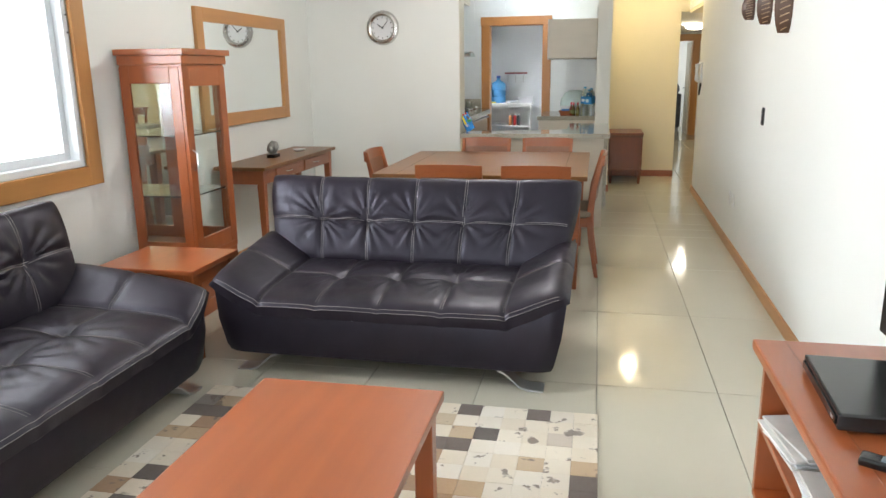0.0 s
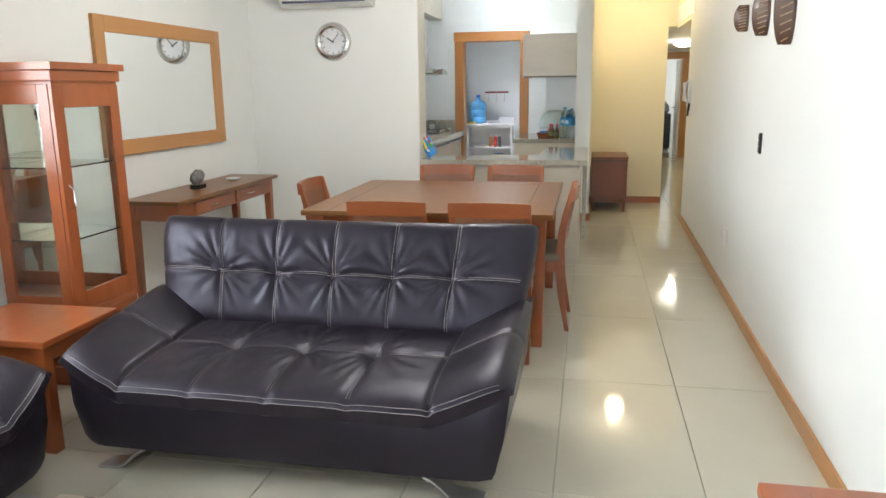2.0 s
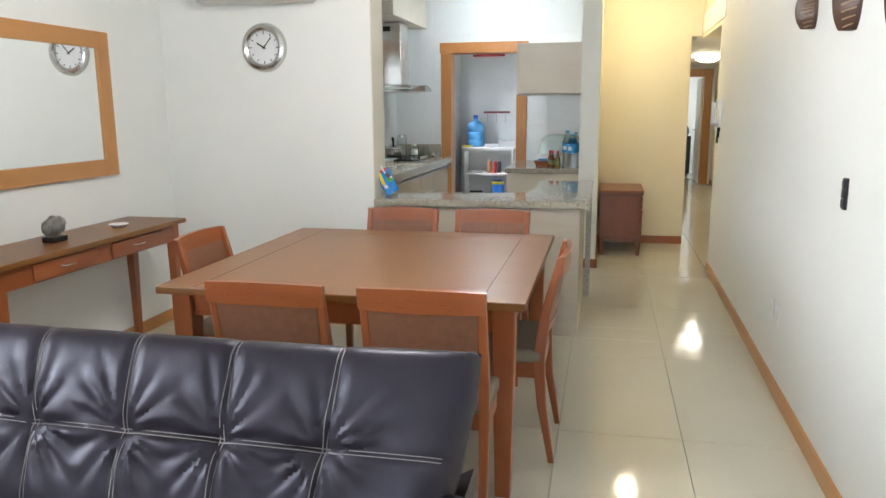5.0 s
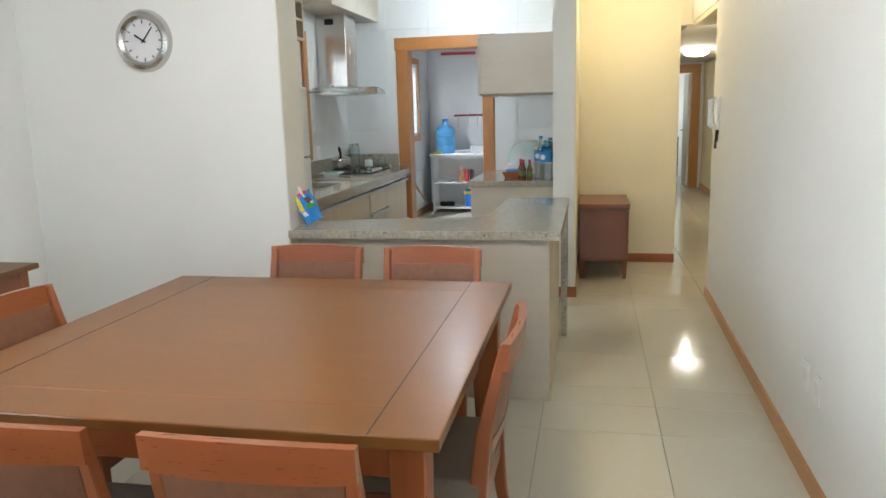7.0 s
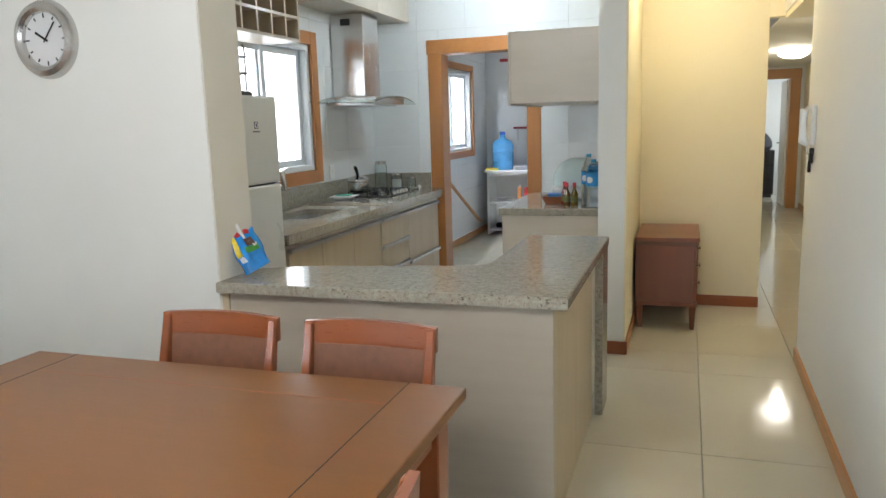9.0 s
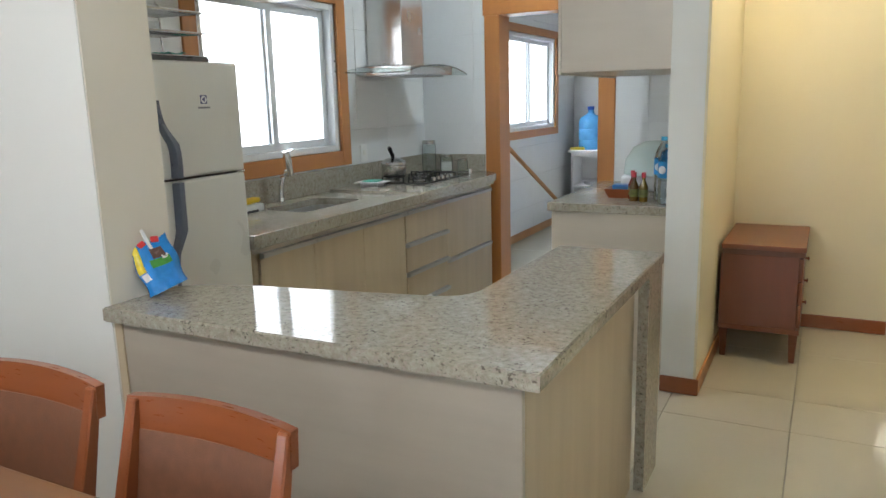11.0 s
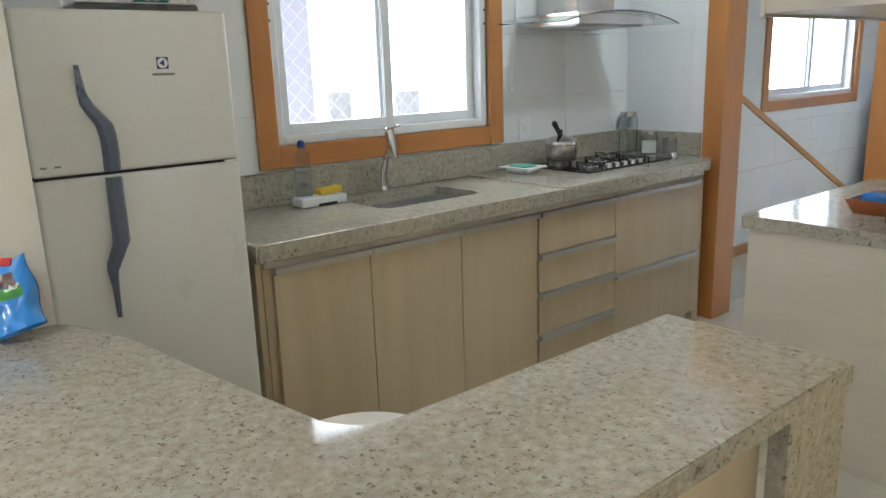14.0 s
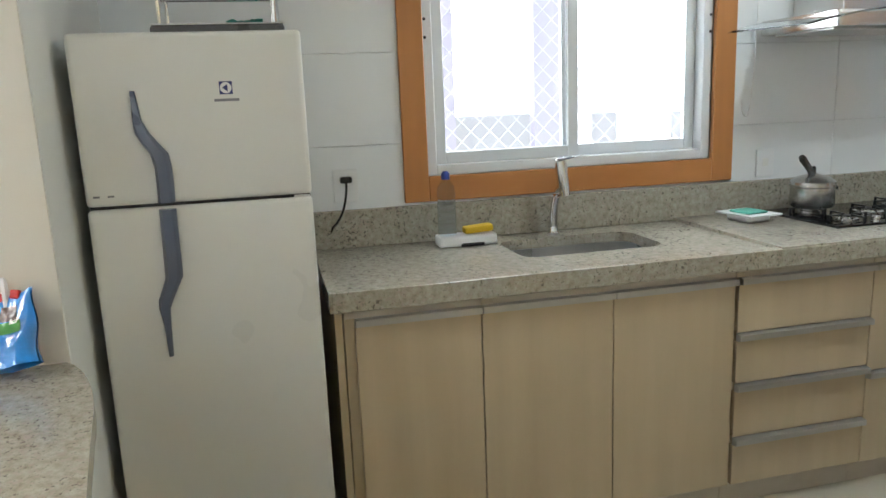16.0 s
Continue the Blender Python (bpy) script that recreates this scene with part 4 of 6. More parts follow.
def dining_chair(at, turn):
    """Origin on the floor under the middle of the back; the sitter faces -y."""
    c = thing("dining_chair", at, turn, "cherry wood dining chair with taupe seat and woven back panel", "chair", "chairs round the dining table")
    for sx in (-1, 1):
        x = sx * 0.205
        part("back_leg", bar([(x, 0.015, 0), (x, -0.03, 0.25), (x, -0.045, 0.44), (x, -0.025, 0.62), (x, 0.035, 0.865)], [0.028, 0.032, 0.036, 0.034, 0.028], [0.026, 0.038, 0.05, 0.042, 0.024]), M_CHERRYZ, c)
        part("front_leg", bar([(sx * 0.20, -0.43, 0), (sx * 0.20, -0.42, 0.43)], [0.028, 0.042], [0.028, 0.042]), M_CHERRYZ, c)
        part("side_rail", boxed(x - 0.011, -0.41, 0.365, x + 0.011, -0.06, 0.43, 0.002), M_CHERRYY, c)
    part("front_rail", boxed(-0.185, -0.432, 0.365, 0.185, -0.41, 0.43, 0.002), M_CHERRY, c)
    part("rear_rail", boxed(-0.19, -0.05, 0.37, 0.19, -0.03, 0.43, 0.002), M_CHERRY, c)
    part("top_rail", curved_rail(0.222, 0.034, 0.795, 0.868, 0.022, 0.022, 0.008), M_CHERRY, c, "", True)
    part("lower_rail", curved_rail(0.19, -0.018, 0.555, 0.595, 0.018, 0.016), M_CHERRY, c, "", True)
    bm = bmesh.new()
    n = 10
    g = []
    for i in range(n + 1):
        u = 2 * i / n - 1
        g.append([bm.verts.new((u * 0.19, yy + 0.018 * (1 - u * u), z)) for yy, z in ((-0.010, 0.59), (0.012, 0.69), (0.032, 0.80), (0.026, 0.80), (0.006, 0.69), (-0.016, 0.59))])
    for a, b in zip(g, g[1:]):
        for q in range(6):
            bm.faces.new((a[q], a[(q + 1) % 6], b[(q + 1) % 6], b[q]))
    part("back_panel", bm, M_CANE, c, "woven brown back panel", True)
    bm = boxed(-0.225, -0.455, 0.43, 0.225, -0.03, 0.485, 0.02, 3)
    part("seat", bm, M_SEAT, c, "taupe upholstered seat pad", True)
    return c


chair = dining_chair((-0.935, 4.72, 0), 180)
chair.scale = (1.0, 1, 1.035)
for x, y, a in ((-0.368, 4.72, 180), (-0.968, 6.605, 0), (-0.42, 6.60, 0), (0.02, 5.53, -90), (-1.69, 5.62, 90)):
    copy_thing(chair, pose(x, y, 0, 0, 0, a))

# carved wooden masks on the long wall
M_CARVE = wood("dark_carved_wood", (0.035, 0.016, 0.009), (0.10, 0.045, 0.022), 0.4, "z", 0.2)
M_INLAY = surf("pale_inlay", (0.32, 0.22, 0.13), 0.6)
for y, z, hgt, wid in ((6.12, 1.918, 0.165, 0.095), (5.50, 1.895, 0.25, 0.145), (4.92, 1.87, 0.36, 0.18)):
    mk = thing("carved_shell", (xr(y), y, z), 0, "oval dark carved wooden wall ornament with pale notches", "wall ornament", "carved ornaments")
    bm = bmesh.new()
    ring, n, m = [], 16, 18
    edge = lambda q: math.sqrt(1 - (0.94 * q) ** 2) * (1 - 0.08 * q)
    ridge = lambda q, p: -0.012 - 0.075 * (1 - abs(p) ** 1.25) * math.sqrt(1 - (0.80 * q) ** 2)
    for j in range(m + 1):
        q = 2 * j / m - 1
        w = wid / 2 * edge(q)
        row = [(0.0, w), (0.0, -w)] + [(ridge(q, 2 * k / n - 1), w * (2 * k / n - 1)) for k in range(n + 1)]
        ring.append([bm.verts.new((a, b, q * hgt / 2)) for a, b in row])
    for a, b in zip(ring, ring[1:]):
        for k in range(n + 3):
            bm.faces.new((a[k], a[(k + 1) % (n + 3)], b[(k + 1) % (n + 3)], b[k]))
    bm.faces.new(ring[0]), bm.faces.new(ring[-1][::-1])
    part("body", bm, M_CARVE, mk, "", True)
    for k in range(9):
        q = (k / 8 - 0.5) * 1.75
        for sy in (-1, 1):
            half = wid / 2 * edge(q)
            pts = [(ridge(q + d, p) - 0.0005, sy * half * p, (q + d) * hgt / 2) for p, d in ((0.42, -0.05), (0.60, -0.01), (0.80, 0.03), (0.95, 0.06))]
            part("notch", tube(pts, 0.0042 * (hgt / 0.36) ** 0.5, 5), M_INLAY, mk, "pale notch")

sw = thing("light_switch", (xr(5.4), 5.40, 1.165), 0, "narrow black switch plate on the white wall", "switch")
part("plate", boxed(-0.012, -0.020, -0.060, 0, 0.020, 0.060, 0.003, 2), M_BLACK, sw)
for k in (-1, 0, 1):
    part("rocker", boxed(-0.016, -0.015, k * 0.036 - 0.015, -0.012, 0.015, k * 0.036 + 0.015, 0.001), M_DARK, sw)
for y in (6.52, 6.35):
    so = thing("wall_socket", (xr(y), y, 0.42), 0, "white wall socket plate low on the wall", "socket")
    part("plate", boxed(-0.008, -0.036, -0.058, 0, 0.036, 0.058, 0.003, 2), M_PLASTIC, so)
    part("insert", boxed(-0.010, -0.02, -0.024, -0.008, 0.02, 0.024, 0.001), M_WHITE, so)

ic = thing("intercom", (xr(9.14), 9.14, 1.44), 0, "white wall intercom handset with keys hanging below", "intercom")
part("base", boxed(-0.025, -0.045, -0.11, 0, 0.045, 0.11, 0.008, 2), M_PLASTIC, ic)
part("handset", tube([(-0.035, -0.012, -0.10), (-0.06, -0.012, -0.085), (-0.062, -0.012, 0.0), (-0.06, -0.012, 0.085), (-0.035, -0.012, 0.10)], [0.022, 0.024, 0.017, 0.024, 0.022], 10), M_PLASTIC, ic, "", True)
part("cord", tube([(-0.03, 0.02, -0.10), (-0.035, 0.025, -0.14), (-0.03, 0.01, -0.16), (-0.02, 0.0, -0.11)], 0.004, 6), M_PLASTIC, ic, "coiled cord", True)
ky = thing("key_bunch", (xr(9.14) - 0.012, 9.14, 1.20), 0, "dark bunch of keys hanging on the wall", "keys")
part("hook", boxed(-0.01, -0.012, 0.08, 0.012, 0.012, 0.115, 0.003), M_DARK, ky)
for k in range(4):
    part("key", boxed(-0.004, -0.010, -0.03, 0.0, 0.010, 0.035, 0.002), M_IRON, ky, at=pose(-0.004 * k, 0, 0.01, 8 * (k - 1.5)))
part("fob", boxed(-0.012, -0.02, 0.03, 0.008, 0.02, 0.085, 0.006, 2), M_BLACK, ky, "black fob")

# ---- hall and corridor ----
sb = thing("sideboard", (0, 0, 0), 0, "reddish cherry wood sideboard on short tapered legs in the hall", "cabinet")
sx0, sx1, sy0, sy1 = 0.175, 0.60, 9.97, 10.70
part("top", boxed(sx0, sy0 - 0.01, 0.640, sx1 + 0.01, sy1, 0.668, 0.005, 2), M_MAHOGY, sb)
part("band", boxed(sx0 + 0.004, sy0 - 0.004, 0.612, sx1 + 0.004, sy1 - 0.004, 0.640, 0.002), wood("dark_band", (0.09, 0.03, 0.012), (0.14, 0.05, 0.02), 0.4, "y"), sb, "dark band under the top")
part("carcass", boxed(sx0, sy0, 0.20, sx1 - 0.02, sy1 - 0.01, 0.612, 0.003), M_MAHOG, sb)
for k in range(3):
    d = part("drawer", boxed(sx1 - 0.02, sy0 + 0.01, 0.210 + k * 0.133, sx1, sy1 - 0.02, 0.337 + k * 0.133, 0.003), M_MAHOGY, sb)
    part("knob", lathe([(0.006, 0), (0.006, 0.012), (0.014, 0.02), (0.0001, 0.024)], 14), M_CHERRY, d, "wooden knob", True, pose(sx1, (sy0 + sy1) / 2, 0.272 + k * 0.133, 0, 90))
part("base_rail", boxed(sx0, sy0, 0.17, sx1, sy1 - 0.01, 0.20, 0.003), M_MAHOGY, sb)
for x in (sx0 + 0.03, sx1 - 0.03):
    for y in (sy0 + 0.03, sy1 - 0.04):
        part("leg", bar([(x, y, 0), (x, y, 0.17)], [0.030, 0.048], [0.030, 0.048]), M_MAHOG, sb)


def ceiling_lamp(name, at, r, h, colour, strength, label):
    l = thing(name, at, 0, label, "lamp")
    part("base", lathe([(r * 0.9, -0.012), (r * 0.9, 0)], 32), M_PLASTIC, l, "white base plate")
    d = part("shade", lathe([(r * 0.92, -0.012), (r, -0.02), (r * 0.97, -h * 0.6), (r * 0.6, -h), (0.0001, -h * 1.08)], 32), glow("lit_" + name, colour, strength), l, "glowing glass shade", True)
    d.visible_shadow = False
    return l


ceiling_lamp("hall_lamp", (0.55, 9.83, H), 0.09, 0.08, (1.0, 0.84, 0.55), 7, "round glowing ceiling lamp in the hall")
ceiling_lamp("corridor_lamp", (1.665, 14.3, CH), 0.17, 0.09, (1.0, 0.95, 0.85), 9, "round glowing ceiling lamp in the corridor")
ceiling_lamp("kitchen_lamp", (-0.95, 10.1, H), 0.17, 0.10, (0.88, 0.98, 1.0), 8, "round glowing ceiling lamp in the kitchen")
# unseen fitting added to go with the dining fill
ceiling_lamp("dining_fill_lamp", (-0.8, 5.2, H), 0.17, 0.10, (1.0, 0.92, 0.78), 4, "round glowing ceiling lamp added out of view over the dining table")

ceiling_lamp("corridor_lamp", (1.75, 10.95, CH), 0.15, 0.09, (1.0, 0.92, 0.75), 7, "round glowing ceiling lamp at the corridor entrance")
pf = thing("framed_picture", (2.24, 0, 0), 0, "cream picture in a honey wood frame on the corridor wall", "picture")
part("sheet", boxed(-0.012, 10.68, 1.22, -0.004, 11.42, 1.86), surf("cream_sheet", (0.70, 0.62, 0.47), 0.6, vary=0.05), pf, "plain cream sheet")
for a in ((10.62, 1.15, 10.68, 1.93), (11.42, 1.15, 11.48, 1.93)):
    part("frame_side", boxed(-0.03, a[0], a[1], 0, a[2], a[3], 0.004), M_TRIMZ, pf)
for z in (1.15, 1.86):
    part("frame_rail", boxed(-0.03, 10.68, z, 0, 11.42, z + 0.07, 0.004), M_TRIM, pf)
cb = thing("corridor_console", (0, 0, 0), 0, "narrow cherry wood console table against the corridor wall", "table")
part("tabletop", top_slab(1.96, 10.52, 2.22, 11.58, 0.93, 0.96), M_CHERRYY, cb)
part("apron", boxed(1.98, 10.56, 0.84, 2.21, 11.54, 0.93, 0.002), M_CHERRYY, cb)
for x in (1.99, 2.17):
    for y in (10.56, 11.50):
        part("leg", bar([(x + 0.02, y + 0.02, 0), (x + 0.02, y + 0.02, 0.84)], [0.028, 0.04], [0.028, 0.04]), M_CHERRYZ, cb)

dl = thing("door_3", (2.03, 17.79, 0), 0, "white bedroom door standing open into the far room", "door")
dl["kind"] = "structure"
part("leaf", boxed(-0.02, 0.0, 0.01, 0.018, 0.76, 2.04, 0.003), M_PLASTIC, dl)
part("door_handle", tube([(-0.02, 0.70, 1.02), (-0.06, 0.70, 1.02), (-0.06, 0.58, 1.02)], 0.009, 8), M_IRON, dl, "dark lever handle", True)
bc = thing("bedroom_chest", (1.72, 19.45, 0), 0, "black low chest against the far bedroom wall", "chest")
part("carcass", boxed(-0.30, -0.22, 0.05, 0.30, 0.22, 0.86, 0.006), M_BLACK, bc)
part("plinth", boxed(-0.27, -0.19, 0.0, 0.27, 0.19, 0.05), M_DARK, bc)
for k in range(3):
    d = part("drawer", boxed(-0.285, -0.238, 0.08 + k * 0.26, 0.285, -0.221, 0.325 + k * 0.26, 0.004), M_BLACK, bc)
    part("drawer_pull", boxed(-0.06, -0.252, 0.20 + k * 0.26, 0.06, -0.239, 0.215 + k * 0.26, 0.002), M_IRON, d)
bagf = lathe([(0.0001, 0), (0.13, 0), (0.17, 0.06), (0.16, 0.17), (0.10, 0.26), (0.05, 0.31), (0.0001, 0.32)], 20)
single("black_bag", bagf, M_DARK, "soft black bag standing on the chest", "bag", True, pose(1.82, 19.40, 0.86))


# ---- kitchen: peninsula ----
def arc(p0, p1, p2, n=8):
    """Points of a smooth bend from p0 to p2 drawn towards p1."""
    return [tuple((1 - t) ** 2 * a + 2 * t * (1 - t) * b + t * t * c for a, b, c in zip(p0, p1, p2)) for t in [k / n for k in range(n + 1)]]


pen = thing("peninsula_counter", (0, 0, 0), 0, "L-shaped speckled granite breakfast counter with pale panels", "counter")
outline = [(-1.297, 7.085), (0.130, 7.085), (0.130, 8.50), (-0.295, 8.50), (-0.295, 7.70)] + arc((-0.295, 7.70), (-0.30, 7.62), (-0.38, 7.60), 5)[1:] + arc((-0.38, 7.60), (-0.75, 7.53), (-0.95, 7.50), 5)[1:] + arc((-0.95, 7.50), (-1.18, 7.46), (-1.297, 7.375), 8)[1:]
bm = prism(outline, 0.855, 0.90)
bmesh.ops.bevel(bm, geom=[e for e in bm.edges if abs(e.verts[0].co.z - e.verts[1].co.z) < 0.001], offset=0.004, segments=2, affect="EDGES")
part("worktop", bm, M_GRAN, pen, "polished speckled beige granite slab")
part("front_panel", boxed(-1.262, 7.125, 0.0, 0.072, 7.145, 0.853, 0.001), M_PANEL, pen, "pale wood-grain laminate panel")
part("edge_strip", boxed(-1.297, 7.122, 0.0, -1.264, 7.145, 0.853, 0.001), M_LAMI, pen)
part("side_panel", boxed(0.053, 7.147, 0.0, 0.073, 8.262, 0.853, 0.001), M_LAMI, pen)
part("inner_panel", boxed(-1.26, 7.147, 0.0, 0.051, 7.165, 0.853, 0.001), M_LAMI, pen)
part("granite_leg", boxed(0.085, 8.265, 0.0, 0.125, 8.495, 0.854, 0.002), M_GRAN, pen, "upright granite slab leg")

sl = thing("bar_stool", (-0.37, 7.675, 0.1609), 0, "tall white round bar stool tucked under the breakfast counter", "stool")
part("seat", lathe([(0.0001, 0.635), (0.10, 0.64), (0.16, 0.665), (0.178, 0.672), (0.182, 0.66), (0.165, 0.63), (0.10, 0.612), (0.0001, 0.61)], 40), M_WHITE, sl, "glossy white dished seat", True)
for k in range(4):
    a = math.radians(45 + 90 * k)
    part("leg", tube([(0.09 * math.cos(a), 0.09 * math.sin(a), 0.62), (0.19 * math.cos(a), 0.19 * math.sin(a), -0.165)], 0.012, 10), M_CHROME, sl, "chrome leg", True)
part("foot_ring", tube([(0.15 * math.cos(k * math.pi / 16), 0.15 * math.sin(k * math.pi / 16), 0.25) for k in range(32)], 0.007, 8, None, True), M_CHROME, sl, "", True)
sl.scale = (0.9, 0.9, 0.975)

# bag of sweetener leaning on the wall, closed by a peg
M_BAG = surf("glossy_blue_film", (0.02, 0.22, 0.62), 0.22, vary=0.2, scale=18, fine=60, bump=0.5, coat=0.4)
fb = thing("food_bag", (-1.222, 7.285, 0.903), 68, "blue and yellow plastic food bag closed with a white peg", "bag")
lean = pose(0, 0, 0.018, -20, -17) @ Matrix.Diagonal((0.76, 0.9, 0.84, 1))
bm = bmesh.new()
nu, nv = 18, 16
bag_point = lambda u, v, s: Vector(((2 * u - 1) * (0.088 - 0.006 * math.sin(v * 9)) + 0.014 * v, s * (0.036 * (1 - v) ** 0.7 * max(0, 1 - abs(2 * u - 1) ** 3) ** 0.6 + 0.003) * (1 + 0.25 * noise.noise(Vector((u * 6, v * 6, s)))), 0.20 * v + 0.006 * math.sin(u * 7) * v))
for s in (-1, 1):
    g = [[bm.verts.new(bag_point(i / nu, j / nv, s)) for j in range(nv + 1)] for i in range(nu + 1)]
    for i in range(nu):
        for j in range(nv):
            bm.faces.new((g[i][j], g[i + 1][j], g[i + 1][j + 1], g[i][j + 1]))
bmesh.ops.remove_doubles(bm, verts=bm.verts[:], dist=0.0005)
part("film", bm, M_BAG, fb, "", True, lean)


def on_bag(u0, u1, v0, v1, n=8):
    q = bmesh.new()
    g = [[q.verts.new(bag_point(u0 + (u1 - u0) * i / n, v0 + (v1 - v0) * j / n, -1) + Vector((0, -0.0014, 0))) for j in range(n + 1)] for i in range(n + 1)]
    for i in range(n):
        for j in range(n):
            q.faces.new((g[i][j], g[i + 1][j], g[i + 1][j + 1], g[i][j + 1]))
    return q


for nm, uv, col in (("yellow_band", (0.01, 0.17, 0.45, 0.99), (0.75, 0.62, 0.03)), ("white_label", (0.03, 0.17, 0.28, 0.43), (0.7, 0.72, 0.74)), ("green_print", (0.32, 0.80, 0.46, 0.62), (0.06, 0.28, 0.05)), ("brown_print", (0.42, 0.74, 0.63, 0.84), (0.10, 0.06, 0.05)), ("white_print", (0.62, 0.78, 0.58, 0.66), (0.75, 0.75, 0.72))):
    part(nm, on_bag(*uv), surf("bag_" + nm, col, 0.25, vary=0.2, scale=40, bump=0.1), fb, "printed patch on the bag", True, lean)
for k in (-1, 1):
    part("red_fold", boxed(-0.016, -0.006, -0.012, 0.016, 0.006, 0.012, 0.003), surf("red_film", (0.6, 0.03, 0.03), 0.3), fb, "red folded corner", at=lean @ pose(0.014 + 0.03 * k, -0.004, 0.196, 0, 18 * k))
part("peg", boxed(-0.007, -0.010, 0.165, 0.007, 0.004, 0.25, 0.003, 2), M_PLASTIC, fb, "white peg", at=lean @ pose(0.012, -0.004, 0))

# ---- kitchen: base units, worktop, sink ----
CF = -1.54


def rail(parent, y0, y1, z, h=0.026):
    bm = prism([(CF - 0.006, z - h), (CF + 0.022, z - h + 0.006), (CF + 0.022, z), (CF - 0.006, z + 0.002)], y0 + 0.002, y1 - 0.002, None, "y")
    part("handle", bm, M_RAIL, parent, "long brushed aluminium handle rail")


def base_unit(label, y0, y1, fronts, top=0.888):
    u = thing("base_cabinet", (0, 0, 0), 0, label, "cabinet", "kitchen base cabinets")
    part("carcass", boxed(KX + 0.01, y0 + 0.001, 0.10, CF - 0.021, y1 - 0.001, top, 0.001), M_LAMI, u)
    part("front_rail", boxed(CF - 0.020, y0 + 0.001, 0.8565, CF - 0.002, y1 - 0.001, 0.888, 0.001), M_LAMIX, u)
    part("plinth", boxed(KX + 0.05, y0 + 0.001, 0.0, CF - 0.05, y1 - 0.001, 0.10), M_LAMIX, u)
    for a, b, z0, z1, nm in fronts:
        d = part(nm, boxed(CF - 0.020, a + 0.002, z0 + 0.002, CF, b - 0.002, z1 - 0.028, 0.001), M_LAMI, u)
        rail(d, a, b, z1 - 0.002)
    return u


base_unit("pale wood-grain base cabinet with one door beside the fridge", 8.055, 8.475, [(8.085, 8.475, 0.10, 0.857, "door")])
base_unit("pale wood-grain sink cabinet with two doors", 8.475, 9.36, [(8.475, 8.915, 0.10, 0.857, "door"), (8.915, 9.36, 0.10, 0.857, "door")], 0.745)
base_unit("pale wood-grain drawer cabinet with four drawers", 9.36, 9.91, [(9.37, 9.91, 0.10, 0.279, "drawer"), (9.37, 9.91, 0.281, 0.478, "drawer"), (9.37, 9.91, 0.480, 0.660, "drawer"), (9.37, 9.91, 0.662, 0.857, "drawer")])
base_unit("pale wood-grain cabinet with two deep drawers under the hob", 9.91, 10.63, [(9.91, 10.62, 0.10, 0.455, "drawer"), (9.91, 10.62, 0.457, 0.857, "drawer")])
fi = thing("end_panel", (0, 0, 0), 0, "curved pale wood-grain filler beside the doorway", "panel")
part("board", prism([(KX + 0.05, 10.635), (CF - 0.012, 10.635)] + arc((CF - 0.012, 10.635), (CF - 0.015, 10.75), (-1.67, 10.835), 6) + [(KX + 0.05, 10.835)], 0.0, 0.888), M_LAMI, fi)
part("rear_board", boxed(KX + 0.012, 8.030, 0.0, CF - 0.02, 8.052, 0.888, 0.001), M_LAMI, fi)

wt = thing("worktop", (0, 0, 0), 0, "speckled beige granite worktop with an inset sink", "worktop")
kx0, kx1, ky0, ky1 = KX + 0.008, -1.50, 8.02, 10.836
s0, s1, t0, t1 = -2.05, -1.74, 8.69, 9.22
ring = [(s0, t0 + 0.06)] + arc((s0, t0 + 0.06), (s0, t0), (s0 + 0.06, t0), 4)[1:] + [(s1 - 0.06, t0)] + arc((s1 - 0.06, t0), (s1, t0), (s1, t0 + 0.06), 4)[1:] + [(s1, t1 - 0.06)] + arc((s1, t1 - 0.06), (s1, t1), (s1 - 0.06, t1), 4)[1:] + [(s0 + 0.06, t1)] + arc((s0 + 0.06, t1), (s0, t1), (s0, t1 - 0.06), 4)[1:]
bm = bmesh.new()
for a in ((kx0, ky0, s0, 9.50), (s1, ky0, kx1, 9.50), (s0, ky0, s1, t0), (s0, t1, s1, 9.50)):
    box(bm, a[0], a[1], 0.905, a[2], a[3], 0.943)
corner = ((s0, t0, 1, 1), (s1, t0, -1, 1), (s1, t1, -1, -1), (s0, t1, 1, -1))
for cx, cy, ax, ay in corner:
    pts = [(cx, cy)] + [(cx + ax * 0.06 * (1 - math.sin(a)), cy + ay * 0.06 * (1 - math.cos(a))) for a in [k * math.pi / 12 for k in range(7)]]
    prism(pts, 0.905, 0.943, bm)
part("slab", bm, M_GRAN, wt, "polished granite round the sink")
bm = prism([(kx0, 9.50), (kx1, 9.50), (kx1, 10.60)] + arc((kx1, 10.60), (kx1, 10.76), (-1.66, ky1), 7)[1:] + [(kx0, ky1)], 0.905, 0.955)
part("slab", bm, M_GRAN, wt, "raised granite beside the hob")
part("front_edge", boxed(kx1 - 0.030, ky0 + 0.002, 0.888, kx1 + 0.004, 10.60, 0.950, 0.004, 2), M_GRAN, wt, "thick granite front edge")
part("side_edge", boxed(kx0, ky0 - 0.006, 0.888, kx1 - 0.001, ky0 + 0.024, 0.949, 0.004, 2), M_GRAN, wt)
part("upstand", boxed(kx0 - 0.001, ky0, 0.943, kx0 + 0.020, ky1, 1.085, 0.003), M_GRAN, wt, "granite upstand along the wall")
part("upstand", boxed(kx0 + 0.020, ky1 - 0.020, 0.955, -1.665, ky1, 1.085, 0.003), M_GRAN, wt, "granite upstand along the wall")

